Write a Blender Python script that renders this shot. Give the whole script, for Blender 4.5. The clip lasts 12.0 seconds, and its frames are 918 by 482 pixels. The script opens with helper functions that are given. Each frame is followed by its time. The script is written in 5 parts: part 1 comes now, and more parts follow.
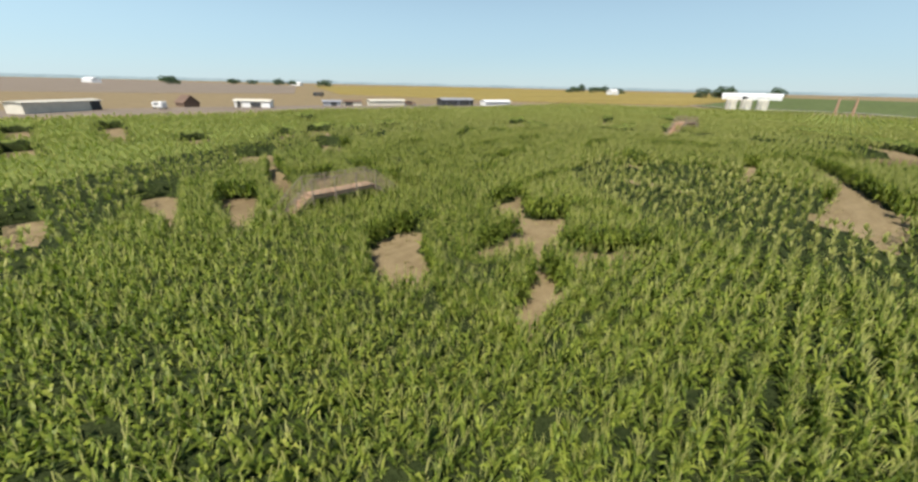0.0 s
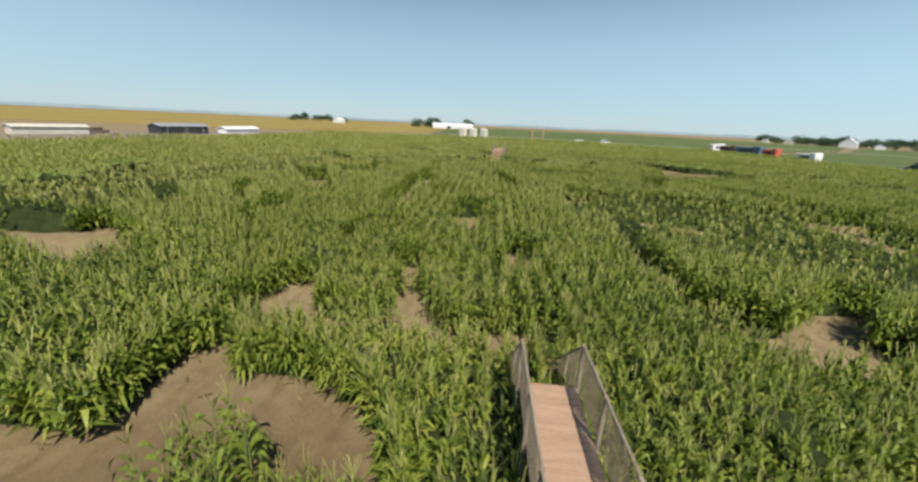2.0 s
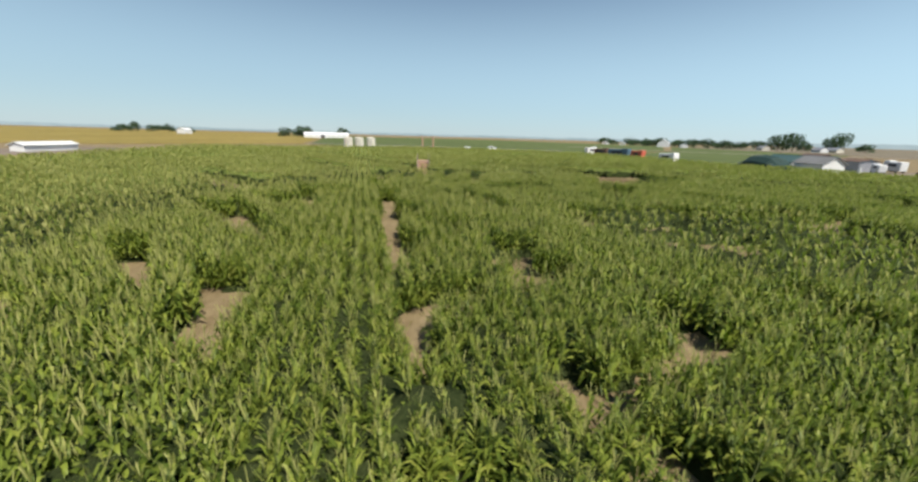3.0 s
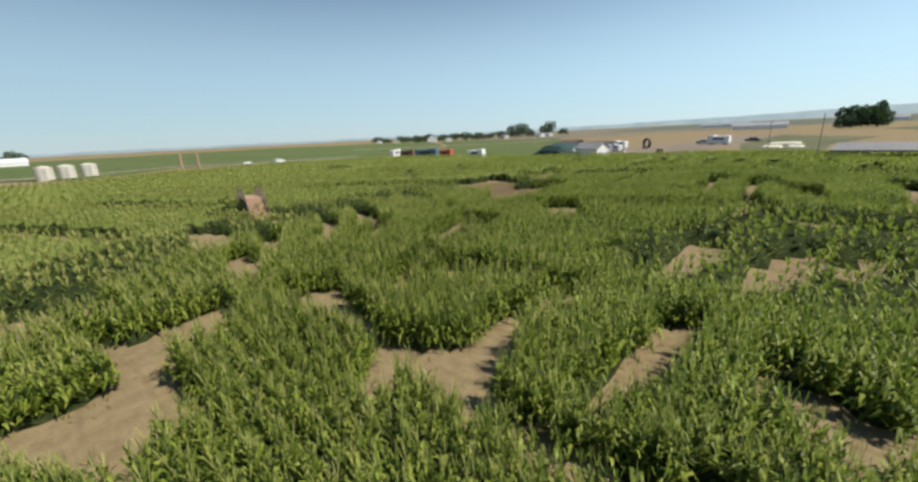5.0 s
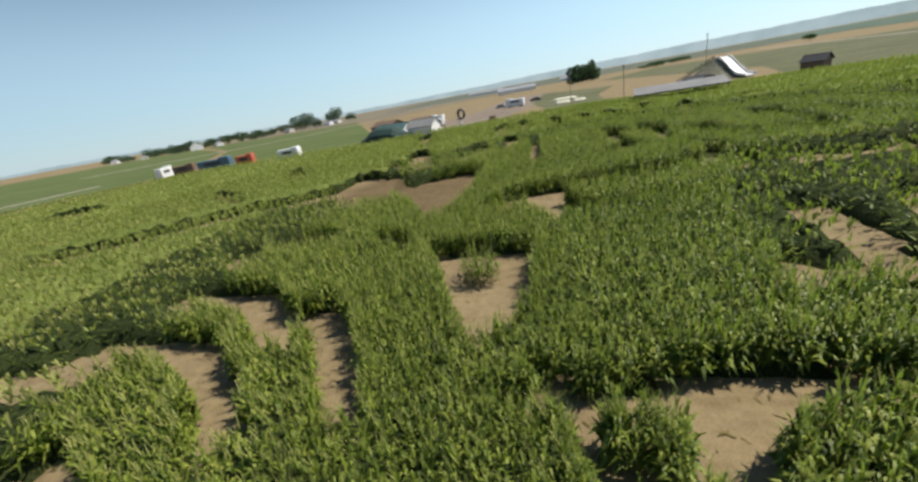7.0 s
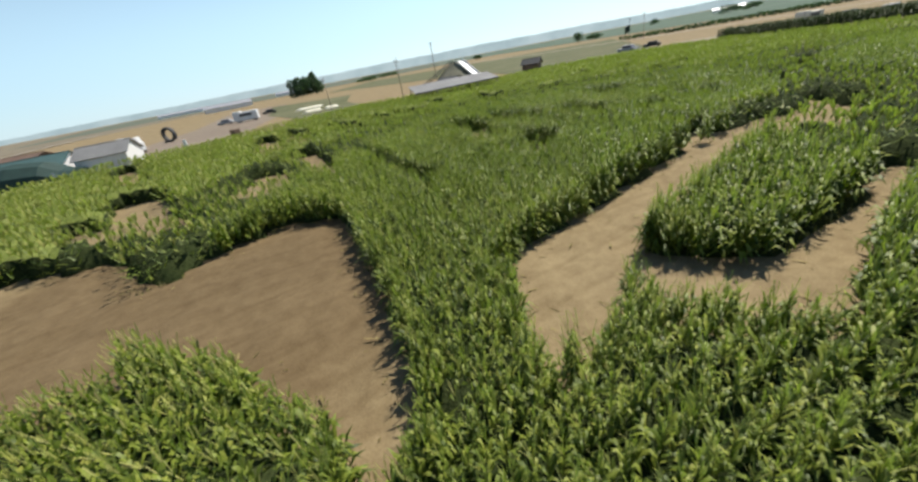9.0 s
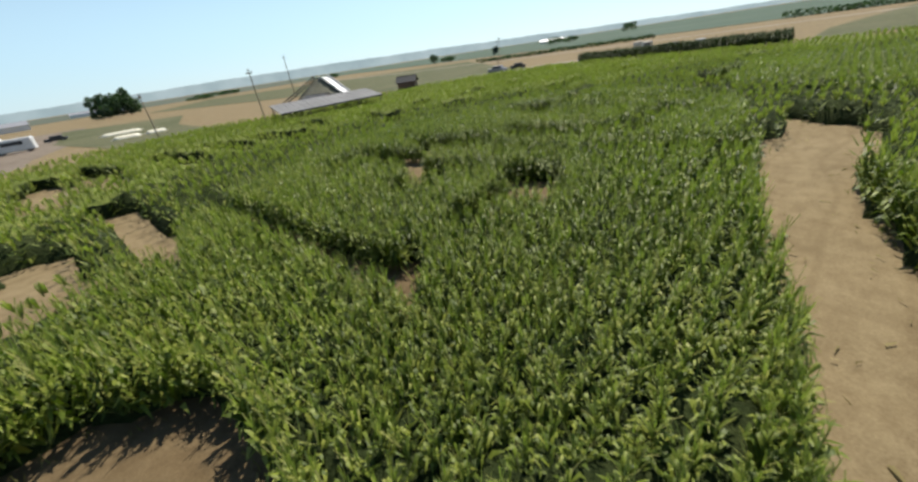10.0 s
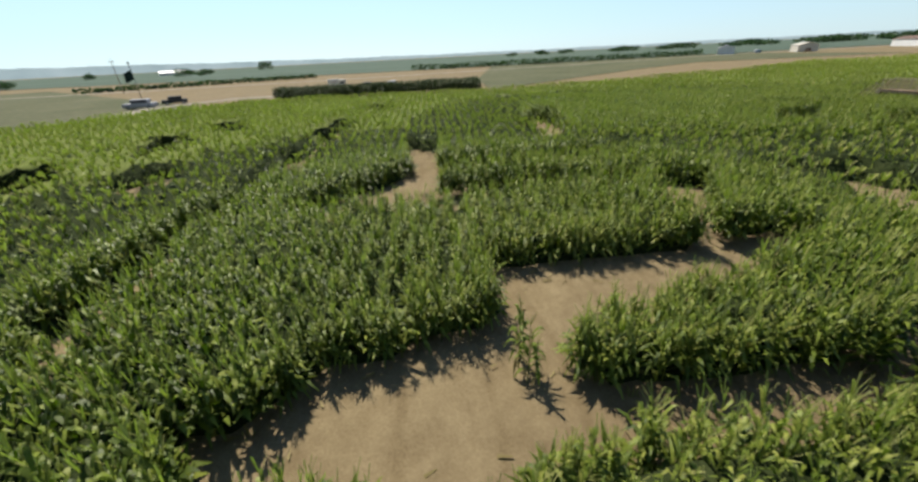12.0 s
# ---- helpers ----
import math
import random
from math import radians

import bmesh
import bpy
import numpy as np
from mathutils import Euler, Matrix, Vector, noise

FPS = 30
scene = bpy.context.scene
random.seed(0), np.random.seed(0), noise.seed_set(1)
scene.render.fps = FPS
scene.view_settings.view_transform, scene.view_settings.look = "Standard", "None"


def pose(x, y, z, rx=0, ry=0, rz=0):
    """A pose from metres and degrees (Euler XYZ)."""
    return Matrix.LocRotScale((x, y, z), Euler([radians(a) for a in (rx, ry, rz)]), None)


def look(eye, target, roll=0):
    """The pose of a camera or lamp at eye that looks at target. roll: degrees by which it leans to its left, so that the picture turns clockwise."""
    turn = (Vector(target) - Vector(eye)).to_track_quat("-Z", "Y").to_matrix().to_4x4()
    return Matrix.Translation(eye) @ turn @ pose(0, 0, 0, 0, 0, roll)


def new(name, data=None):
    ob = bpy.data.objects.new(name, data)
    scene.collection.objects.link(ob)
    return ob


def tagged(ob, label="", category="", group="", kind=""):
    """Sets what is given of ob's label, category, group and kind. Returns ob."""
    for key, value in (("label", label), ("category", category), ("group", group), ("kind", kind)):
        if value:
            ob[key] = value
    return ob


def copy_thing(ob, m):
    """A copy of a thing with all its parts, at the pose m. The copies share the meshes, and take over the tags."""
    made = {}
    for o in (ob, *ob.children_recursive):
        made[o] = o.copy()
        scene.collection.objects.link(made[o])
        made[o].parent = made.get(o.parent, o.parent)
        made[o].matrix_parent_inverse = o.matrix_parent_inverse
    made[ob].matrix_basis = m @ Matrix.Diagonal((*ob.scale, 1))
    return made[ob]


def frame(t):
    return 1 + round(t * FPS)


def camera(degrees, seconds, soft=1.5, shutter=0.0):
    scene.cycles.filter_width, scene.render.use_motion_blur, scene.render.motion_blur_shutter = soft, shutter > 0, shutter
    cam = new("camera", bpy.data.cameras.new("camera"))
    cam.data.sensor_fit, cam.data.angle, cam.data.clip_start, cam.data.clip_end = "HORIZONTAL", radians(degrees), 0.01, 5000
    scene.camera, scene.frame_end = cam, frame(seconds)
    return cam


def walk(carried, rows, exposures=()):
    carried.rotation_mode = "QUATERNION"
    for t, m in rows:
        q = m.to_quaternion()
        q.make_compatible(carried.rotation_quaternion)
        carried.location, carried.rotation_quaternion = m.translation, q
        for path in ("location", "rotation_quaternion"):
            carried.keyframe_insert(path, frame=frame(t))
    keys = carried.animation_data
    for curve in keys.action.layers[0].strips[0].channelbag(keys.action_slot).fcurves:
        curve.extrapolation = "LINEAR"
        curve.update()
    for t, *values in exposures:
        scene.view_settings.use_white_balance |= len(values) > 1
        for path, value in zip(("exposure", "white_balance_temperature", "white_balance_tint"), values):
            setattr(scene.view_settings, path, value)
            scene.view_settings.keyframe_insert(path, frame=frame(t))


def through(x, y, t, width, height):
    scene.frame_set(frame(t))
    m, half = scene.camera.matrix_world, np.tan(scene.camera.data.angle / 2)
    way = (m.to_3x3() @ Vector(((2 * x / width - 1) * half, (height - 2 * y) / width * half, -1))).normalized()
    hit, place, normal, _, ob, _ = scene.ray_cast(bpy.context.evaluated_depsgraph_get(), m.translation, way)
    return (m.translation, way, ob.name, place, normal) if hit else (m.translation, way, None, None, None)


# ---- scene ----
cam = camera(100.65, 12.0, soft=2.7, shutter=0.06)

# seconds, eye, yaw, pitch and lean in degrees
PATH = [
    (0.0, (-2.65, 2.58, 7.69), 41.97, -22.15, 1.33),
    (0.5, (-8.35, 3.22, 7.27), 31.90, -20.82, 2.30),
    (1.0, (-14.33, 4.67, 6.89), 21.87, -19.45, 2.70),
    (1.5, (-19.81, 7.07, 6.74), 12.31, -18.30, 2.71),
    (2.0, (-24.82, 10.32, 6.58), 2.91, -17.05, 2.61),
    (2.5, (-29.27, 14.34, 6.47), -6.23, -16.11, 2.20),
    (3.0, (-32.93, 18.75, 6.55), -15.14, -15.35, 1.60),
    (3.5, (-35.76, 23.48, 6.77), -23.64, -14.95, 1.37),
    (3.7, (-36.47, 25.24, 6.88), -26.85, -15.12, 0.53),
    (5.3, (-38.05, 40.24, 8.43), -51.22, -15.76, -3.72),
    (5.5, (-37.72, 42.17, 8.53), -53.99, -16.07, -4.44),
    (6.0, (-36.37, 46.72, 8.81), -60.33, -17.32, -6.81),
    (6.5, (-34.11, 50.88, 8.95), -67.20, -18.82, -8.81),
    (7.0, (-31.07, 54.67, 8.84), -75.14, -20.76, -10.45),
    (7.2, (-29.70, 55.93, 8.76), -78.69, -21.66, -11.27),
    (8.8, (-13.16, 63.26, 7.05), -109.52, -25.30, -11.38),
    (9.0, (-10.86, 63.45, 6.95), -113.51, -25.38, -10.88),
    (9.5, (-5.00, 62.91, 6.80), -123.55, -25.60, -10.05),
    (10.0, (0.81, 61.42, 6.70), -134.38, -26.05, -8.80),
    (10.5, (6.15, 59.27, 6.70), -145.58, -26.33, -7.78),
    (11.0, (11.30, 56.08, 6.63), -157.41, -26.36, -6.55),
    (11.5, (16.03, 51.87, 6.51), -170.33, -26.25, -4.75),
    (12.0, (20.04, 46.82, 6.44), 175.77, -25.94, -2.98),
]


def aimed(eye, yaw, pitch, lean):
    a, b = radians(yaw), radians(pitch)
    way = Vector((-math.sin(a) * math.cos(b), math.cos(a) * math.cos(b), math.sin(b)))
    return look(eye, Vector(eye) + way, lean)


walk(cam, [(t, aimed(e, y, p, r)) for t, e, y, p, r in PATH],
     [(0.0, 0.55), (1.0, 0.44), (3.7, 0.42), (5.5, 0.37), (7.2, 0.39), (9.0, 0.53), (9.6, 0.41), (10.4, 0.34), (11.5, 0.25), (12.0, 0.34)])

# ---- light ----
SUN_AZ, SUN_EL = 160.0, 54.0
world = bpy.data.worlds.new("sky")
scene.world = world
world.use_nodes = True
wn = world.node_tree
sky = wn.nodes.new("ShaderNodeTexSky")
sky.sky_type = "NISHITA"
sky.sun_disc = False
sky.sun_elevation, sky.sun_rotation = radians(SUN_EL), radians(SUN_AZ)
sky.air_density, sky.dust_density, sky.ozone_density = 1.1, 0.1, 4.0
haze = wn.nodes.new("ShaderNodeMix")
haze.data_type = "RGBA"
haze.inputs[7].default_value = (7.9, 11.4, 13.5, 1)
wn.links.new(sky.outputs[0], haze.inputs[6])
# thick at the horizon, thin overhead
here = wn.nodes.new("ShaderNodeTexCoord")
split = wn.nodes.new("ShaderNodeSeparateXYZ")
wn.links.new(here.outputs["Generated"], split.inputs[0])
thick = wn.nodes.new("ShaderNodeMapRange")
thick.interpolation_type = "SMOOTHSTEP"
thick.inputs["From Min"].default_value, thick.inputs["From Max"].default_value = 0.08, 0.42
thick.inputs["To Min"].default_value, thick.inputs["To Max"].default_value = 0.6, 0.04
wn.links.new(split.outputs["Z"], thick.inputs["Value"])
wn.links.new(thick.outputs["Result"], haze.inputs[0])
# the sky grows brighter towards the sun, as hazy air does
facing = wn.nodes.new("ShaderNodeVectorMath")
facing.operation = "DOT_PRODUCT"
wn.links.new(here.outputs["Generated"], facing.inputs[0])
facing.inputs[1].default_value = (math.sin(radians(SUN_AZ)) * math.cos(radians(SUN_EL)), math.cos(radians(SUN_AZ)) * math.cos(radians(SUN_EL)), math.sin(radians(SUN_EL)))
glow = wn.nodes.new("ShaderNodeMapRange")
glow.inputs["From Min"].default_value, glow.inputs["From Max"].default_value = -0.5, 0.85
glow.inputs["To Min"].default_value, glow.inputs["To Max"].default_value = 0.84, 1.42
wn.links.new(facing.outputs["Value"], glow.inputs["Value"])
air = wn.nodes.new("ShaderNodeVectorMath")
air.operation = "SCALE"
wn.links.new(haze.outputs[2], air.inputs[0])
wn.links.new(glow.outputs["Result"], air.inputs["Scale"])
wn.links.new(air.outputs[0], wn.nodes["Background"].inputs[0])
wn.nodes["Background"].inputs[1].default_value = 0.06
sun_lamp = bpy.data.lights.new("sun", "SUN")
sun_lamp.energy, sun_lamp.angle, sun_lamp.color = 5.0, radians(0.6), (1.0, 0.94, 0.84)
sun = new("sun", sun_lamp)
sun_way = Vector((math.sin(radians(SUN_AZ)) * math.cos(radians(SUN_EL)), math.cos(radians(SUN_AZ)) * math.cos(radians(SUN_EL)), math.sin(radians(SUN_EL))))
sun.matrix_world = look(sun_way * 200, (0, 0, 0))

rng = np.random.default_rng(7)


# ---- materials ----
def nodes_of(name):
    m = bpy.data.materials.new(name)
    m.use_nodes = True
    nt = m.node_tree
    return m, nt, nt.nodes["Principled BSDF"]


def ramp_of(nt, fac, stops):
    r = nt.nodes.new("ShaderNodeValToRGB")
    els = r.color_ramp.elements
    while len(els) < len(stops):
        els.new(0.5)
    for e, (p, c) in zip(els, stops):
        e.position, e.color = p, (*c, 1)
    nt.links.new(fac, r.inputs[0])
    return r.outputs[0]


def noise_of(nt, scale, detail=4, rough=0.55, vec=None, stretch=None):
    n = nt.nodes.new("ShaderNodeTexNoise")
    n.inputs["Scale"].default_value, n.inputs["Detail"].default_value, n.inputs["Roughness"].default_value = scale, detail, rough
    if vec is None:
        vec = nt.nodes.new("ShaderNodeTexCoord").outputs["Object"]
    if stretch:
        mp = nt.nodes.new("ShaderNodeMapping")
        mp.inputs["Scale"].default_value = stretch
        nt.links.new(vec, mp.inputs[0])
        vec = mp.outputs[0]
    nt.links.new(vec, n.inputs["Vector"])
    return n.outputs["Fac"]


def mixed(nt, fac, a, b, how="MIX"):
    m = nt.nodes.new("ShaderNodeMix")
    m.data_type, m.blend_type = "RGBA", how
    for sock, v in ((m.inputs[0], fac), (m.inputs[6], a), (m.inputs[7], b)):
        if isinstance(v, (int, float)):
            sock.default_value = v
        elif isinstance(v, tuple):
            sock.default_value = (*v, 1)
        else:
            nt.links.new(v, sock)
    return m.outputs[2]


def bumped(nt, bsdf, height, strength, dist):
    b = nt.nodes.new("ShaderNodeBump")
    b.inputs["Strength"].default_value, b.inputs["Distance"].default_value = strength, dist
    nt.links.new(height, b.inputs["Height"])
    nt.links.new(b.outputs[0], bsdf.inputs["Normal"])


def surface(name, dark, light, scale=3.0, rough=0.8, fine=25.0, metal=0.0, bump=0.15, dist=0.02, stretch=None):
    """A painted, wooden or earthen surface: two tones at a large and a fine scale, with fine relief."""
    m, nt, b = nodes_of(name)
    big, small = noise_of(nt, scale, 5, stretch=stretch), noise_of(nt, fine, 3, stretch=stretch)
    col = ramp_of(nt, big, ((0.3, dark), (0.7, light)))
    col = mixed(nt, 0.35, col, ramp_of(nt, small, ((0.35, tuple(c * 0.6 for c in dark)), (0.65, light))))
    nt.links.new(col, b.inputs["Base Color"])
    b.inputs["Roughness"].default_value, b.inputs["Metallic"].default_value = rough, metal
    bumped(nt, b, small, bump, dist)
    return m


def leafy(name, stops, through=0.09, rough=0.6, patch=0.09, gloss=0.14):
    """Leaves: colour by leaf and by stretch of field, with light through the blade."""
    m, nt, b = nodes_of(name)
    geo = nt.nodes.new("ShaderNodeNewGeometry")
    wide = noise_of(nt, patch, 3)
    s = nt.nodes.new("ShaderNodeMath")
    s.operation = "MULTIPLY_ADD"
    nt.links.new(geo.outputs["Random Per Island"], s.inputs[0])
    s.inputs[1].default_value = 0.55
    half = nt.nodes.new("ShaderNodeMath")
    half.operation = "MULTIPLY"
    half.inputs[1].default_value = 0.45
    nt.links.new(wide, half.inputs[0])
    nt.links.new(half.outputs[0], s.inputs[2])
    col = ramp_of(nt, s.outputs[0], stops)
    nt.links.new(col, b.inputs["Base Color"])
    b.inputs["Roughness"].default_value = rough
    b.inputs["Specular IOR Level"].default_value = gloss
    t = nt.nodes.new("ShaderNodeBsdfTranslucent")
    bright = mixed(nt, 1.0, col, (1.0, 1.55, 0.4), "MULTIPLY")
    nt.links.new(bright, t.inputs[0])
    mx = nt.nodes.new("ShaderNodeMixShader")
    mx.inputs[0].default_value = through
    nt.links.new(b.outputs[0], mx.inputs[1])
    nt.links.new(t.outputs[0], mx.inputs[2])
    nt.links.new(mx.outputs[0], nt.nodes["Material Output"].inputs[0])
    return m


CORN_LEAF = leafy("corn_leaf", ((0.05, (0.014, 0.026, 0.003)), (0.36, (0.074, 0.106, 0.013)), (0.66, (0.175, 0.212, 0.030)), (0.97, (0.32, 0.305, 0.075))), 0.14, 0.5, gloss=0.2)
CORN_TASSEL = leafy("corn_tassel", ((0.1, (0.22, 0.225, 0.062)), (0.6, (0.33, 0.315, 0.105)), (0.95, (0.45, 0.41, 0.18))), 0.3, 0.8)
STRIP_LEAF = leafy("strip_leaf", ((0.05, (0.014, 0.030, 0.006)), (0.5, (0.035, 0.058, 0.014)), (0.95, (0.075, 0.085, 0.025))))
STRIP_HEAD = leafy("strip_head", ((0.1, (0.05, 0.05, 0.02)), (0.9, (0.11, 0.10, 0.045))))
# tree greens lifted and blued: distance haze painted into the leaf colour
TREE_LEAF = leafy("tree_leaf", ((0.1, (0.034, 0.058, 0.034)), (0.6, (0.064, 0.098, 0.054)), (0.95, (0.105, 0.138, 0.075))), 0.25, 0.5, 0.2)
BARK = surface("bark", (0.06, 0.045, 0.032), (0.14, 0.11, 0.08), 2.0, 0.95)
DECK_WOOD = surface("deck_wood", (0.281, 0.172, 0.101), (0.406, 0.265, 0.172), 1.2, 0.75, 14, stretch=(6, 1, 6))
GREY_WOOD = surface("grey_wood", (0.18, 0.14, 0.10), (0.32, 0.26, 0.19), 1.5, 0.85, 18)
ROPE = surface("net_rope", (0.20, 0.15, 0.09), (0.34, 0.26, 0.17), 3.0, 0.95)
WHITE = surface("white_paint", (0.612, 0.603, 0.576), (0.738, 0.729, 0.711), 0.3, 0.55, 4)
CREAM = surface("cream_paint", (0.495, 0.459, 0.378), (0.648, 0.603, 0.495), 0.4, 0.6, 4)
GREY_METAL = surface("grey_metal", (0.270, 0.270, 0.288), (0.405, 0.405, 0.414), 0.3, 0.5, 5, 0.3)
DARK = surface("dark_paint", (0.018, 0.020, 0.022), (0.045, 0.045, 0.045), 0.5, 0.7, 6)
BROWN = surface("brown_paint", (0.10, 0.06, 0.04), (0.19, 0.12, 0.08), 0.5, 0.8, 6)
RED = surface("red_paint", (0.38, 0.07, 0.04), (0.52, 0.12, 0.06), 0.5, 0.6, 6)
BLUE = surface("blue_paint", (0.05, 0.10, 0.14), (0.08, 0.15, 0.20), 0.5, 0.6, 6)
GREEN_CLOTH = surface("green_cloth", (0.006, 0.026, 0.020), (0.012, 0.042, 0.033), 0.6, 0.8, 8)
TEAL = surface("teal_sheet", (0.04, 0.085, 0.078), (0.075, 0.135, 0.125), 0.5, 0.6, 6)
DIRT = surface("dirt", (0.165, 0.134, 0.094), (0.250, 0.205, 0.145), 0.12, 0.95, 3)
TYRE = surface("tyre_rubber", (0.015, 0.015, 0.015), (0.04, 0.04, 0.04), 2, 0.85)
ROADWAY = surface("pale_road", (0.265, 0.234, 0.187), (0.359, 0.320, 0.265), 0.1, 0.95, 2)


def soil():
    m, nt, b = nodes_of("bare_soil")
    big, mid, fine = noise_of(nt, 0.22, 5), noise_of(nt, 1.6, 6, 0.6), noise_of(nt, 18, 3)
    col = ramp_of(nt, big, ((0.3, (0.172, 0.128, 0.066)), (0.7, (0.262, 0.203, 0.112))))
    col = mixed(nt, 0.4, col, ramp_of(nt, mid, ((0.35, (0.120, 0.083, 0.042)), (0.62, (0.270, 0.210, 0.118)))))
    col = mixed(nt, 0.3, col, ramp_of(nt, fine, ((0.3, (0.101, 0.069, 0.034)), (0.7, (0.295, 0.232, 0.132)))))
    ruts = noise_of(nt, 1.3, 3, 0.6, stretch=(1.7, 0.6, 1))
    col = mixed(nt, ramp_of(nt, ruts, ((0.34, (0.3, 0.3, 0.3)), (0.5, (0, 0, 0)))), col, mixed(nt, 1.0, col, (0.62, 0.58, 0.54), "MULTIPLY"))
    # long curved wheel and foot tracks
    wave = nt.nodes.new("ShaderNodeTexWave")
    wave.inputs["Scale"].default_value, wave.inputs["Distortion"].default_value = 0.16, 9.0
    wave.inputs["Detail"].default_value, wave.inputs["Detail Scale"].default_value = 2.0, 0.35
    nt.links.new(nt.nodes.new("ShaderNodeTexCoord").outputs["Object"], wave.inputs["Vector"])
    col = mixed(nt, ramp_of(nt, wave.outputs["Fac"], ((0.0, (0.24, 0.24, 0.24)), (0.06, (0, 0, 0)))), col, mixed(nt, 1.0, col, (0.60, 0.56, 0.50), "MULTIPLY"))
    # moister, browner ground in two stretches of the maze
    here = nt.nodes.new("ShaderNodeTexCoord").outputs["Object"]
    for at, wide in (((9, 67, 0), 13.0), ((14, 49, 0), 8.0), ((-29.45, 15.03, 0), 4.4)):
        gap = nt.nodes.new("ShaderNodeVectorMath")
        gap.operation = "DISTANCE"
        nt.links.new(here, gap.inputs[0])
        gap.inputs[1].default_value = at
        wob = nt.nodes.new("ShaderNodeMath")
        wob.operation = "MULTIPLY_ADD"
        nt.links.new(big, wob.inputs[0])
        wob.inputs[1].default_value = 6.0
        nt.links.new(gap.outputs["Value"], wob.inputs[2])
        soft = nt.nodes.new("ShaderNodeMapRange")
        soft.inputs["From Min"].default_value, soft.inputs["From Max"].default_value = wide, wide + 5.0
        soft.inputs["To Min"].default_value, soft.inputs["To Max"].default_value = 0.8, 0.0
        nt.links.new(wob.outputs[0], soft.inputs["Value"])
        col = mixed(nt, soft.outputs["Result"], col, mixed(nt, 1.0, col, (0.52, 0.47, 0.44), "MULTIPLY"))
    nt.links.new(col, b.inputs["Base Color"])
    b.inputs["Roughness"].default_value = 0.95
    b.inputs["Specular IOR Level"].default_value = 0.1
    bumped(nt, b, mid, 0.5, 0.08)
    return m


SOIL = soil()
RIPE = surface("ripe_crop", (0.195, 0.148, 0.039), (0.281, 0.218, 0.070), 0.02, 0.95, 0.3, stretch=(1, 0.2, 1))
GREENS = surface("green_crop", (0.075, 0.100, 0.034), (0.115, 0.138, 0.052), 0.02, 0.95, 0.3, stretch=(1, 0.2, 1))
STUBBLE = surface("dry_field", (0.135, 0.115, 0.080), (0.205, 0.175, 0.125), 0.02, 0.95, 0.3)
BARE = surface("bare_lot", (0.165, 0.132, 0.100), (0.232, 0.190, 0.148), 0.05, 0.95, 0.6)
# two far greens, greyed so that the haze of distance is in the colour
HAZYCROPS = surface("hazy_crops", (0.085, 0.100, 0.075), (0.13, 0.14, 0.105), 0.01, 0.95, 0.1, stretch=(1, 0.2, 1))
HAZYGREEN = surface("hazy_green", (0.075, 0.108, 0.078), (0.115, 0.148, 0.110), 0.01, 0.95, 0.1, stretch=(0.2, 1, 1))
GRASS = surface("rough_grass", (0.075, 0.088, 0.042), (0.150, 0.142, 0.082), 0.05, 0.95, 0.8)
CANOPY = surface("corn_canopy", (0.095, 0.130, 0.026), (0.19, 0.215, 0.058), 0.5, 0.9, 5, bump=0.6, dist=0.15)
# dark tone painted in for the shade between the stalks
GAP_SHADE = surface("corn_gap_shade", (0.014, 0.023, 0.007), (0.040, 0.050, 0.017), 1.5, 0.95, 7, bump=0.6, dist=0.15)
for m in (CANOPY, GAP_SHADE, HAZYCROPS, HAZYGREEN, RIPE, GREENS, STUBBLE, BARE, GRASS, ROADWAY, DIRT):
    m.node_tree.nodes["Principled BSDF"].inputs["Specular IOR Level"].default_value = 0.06


# ---- building blocks ----
def mesh_of(name, verts, faces, mats, index=None, smooth=False):
    me = bpy.data.meshes.new(name)
    me.from_pydata(verts, [], faces)
    for m in mats:
        me.materials.append(m)
    if index is not None:
        me.polygons.foreach_set("material_index", index)
    if smooth:
        me.polygons.foreach_set("use_smooth", [True] * len(me.polygons))
    me.update()
    return me


def quads_of(name, verts, quads, mats, index=None):
    """A large mesh of quads from arrays."""
    me = bpy.data.meshes.new(name)
    nv, nq = len(verts), len(quads)
    me.vertices.add(nv)
    me.vertices.foreach_set("co", np.ascontiguousarray(verts, dtype=np.float32).ravel())
    me.loops.add(nq * 4)
    me.loops.foreach_set("vertex_index", np.ascontiguousarray(quads, dtype=np.int32).ravel())
    me.polygons.add(nq)
    me.polygons.foreach_set("loop_start", np.arange(0, nq * 4, 4, dtype=np.int32))
    for m in mats:
        me.materials.append(m)
    if index is not None:
        me.polygons.foreach_set("material_index", np.ascontiguousarray(index, dtype=np.int32))
    me.update(calc_edges=True)
    return me


def part(name, bm, material, parent, label=""):
    me = bpy.data.meshes.new(name)
    bm.to_mesh(me)
    bm.free()
    me.materials.append(material)
    ob = new(name, me)
    ob.parent = parent
    if label:
        tagged(ob, label)
    return ob


def thing(name, m, label, category, group=""):
    ob = new(name)
    ob.matrix_world = m
    return tagged(ob, label, category, group)


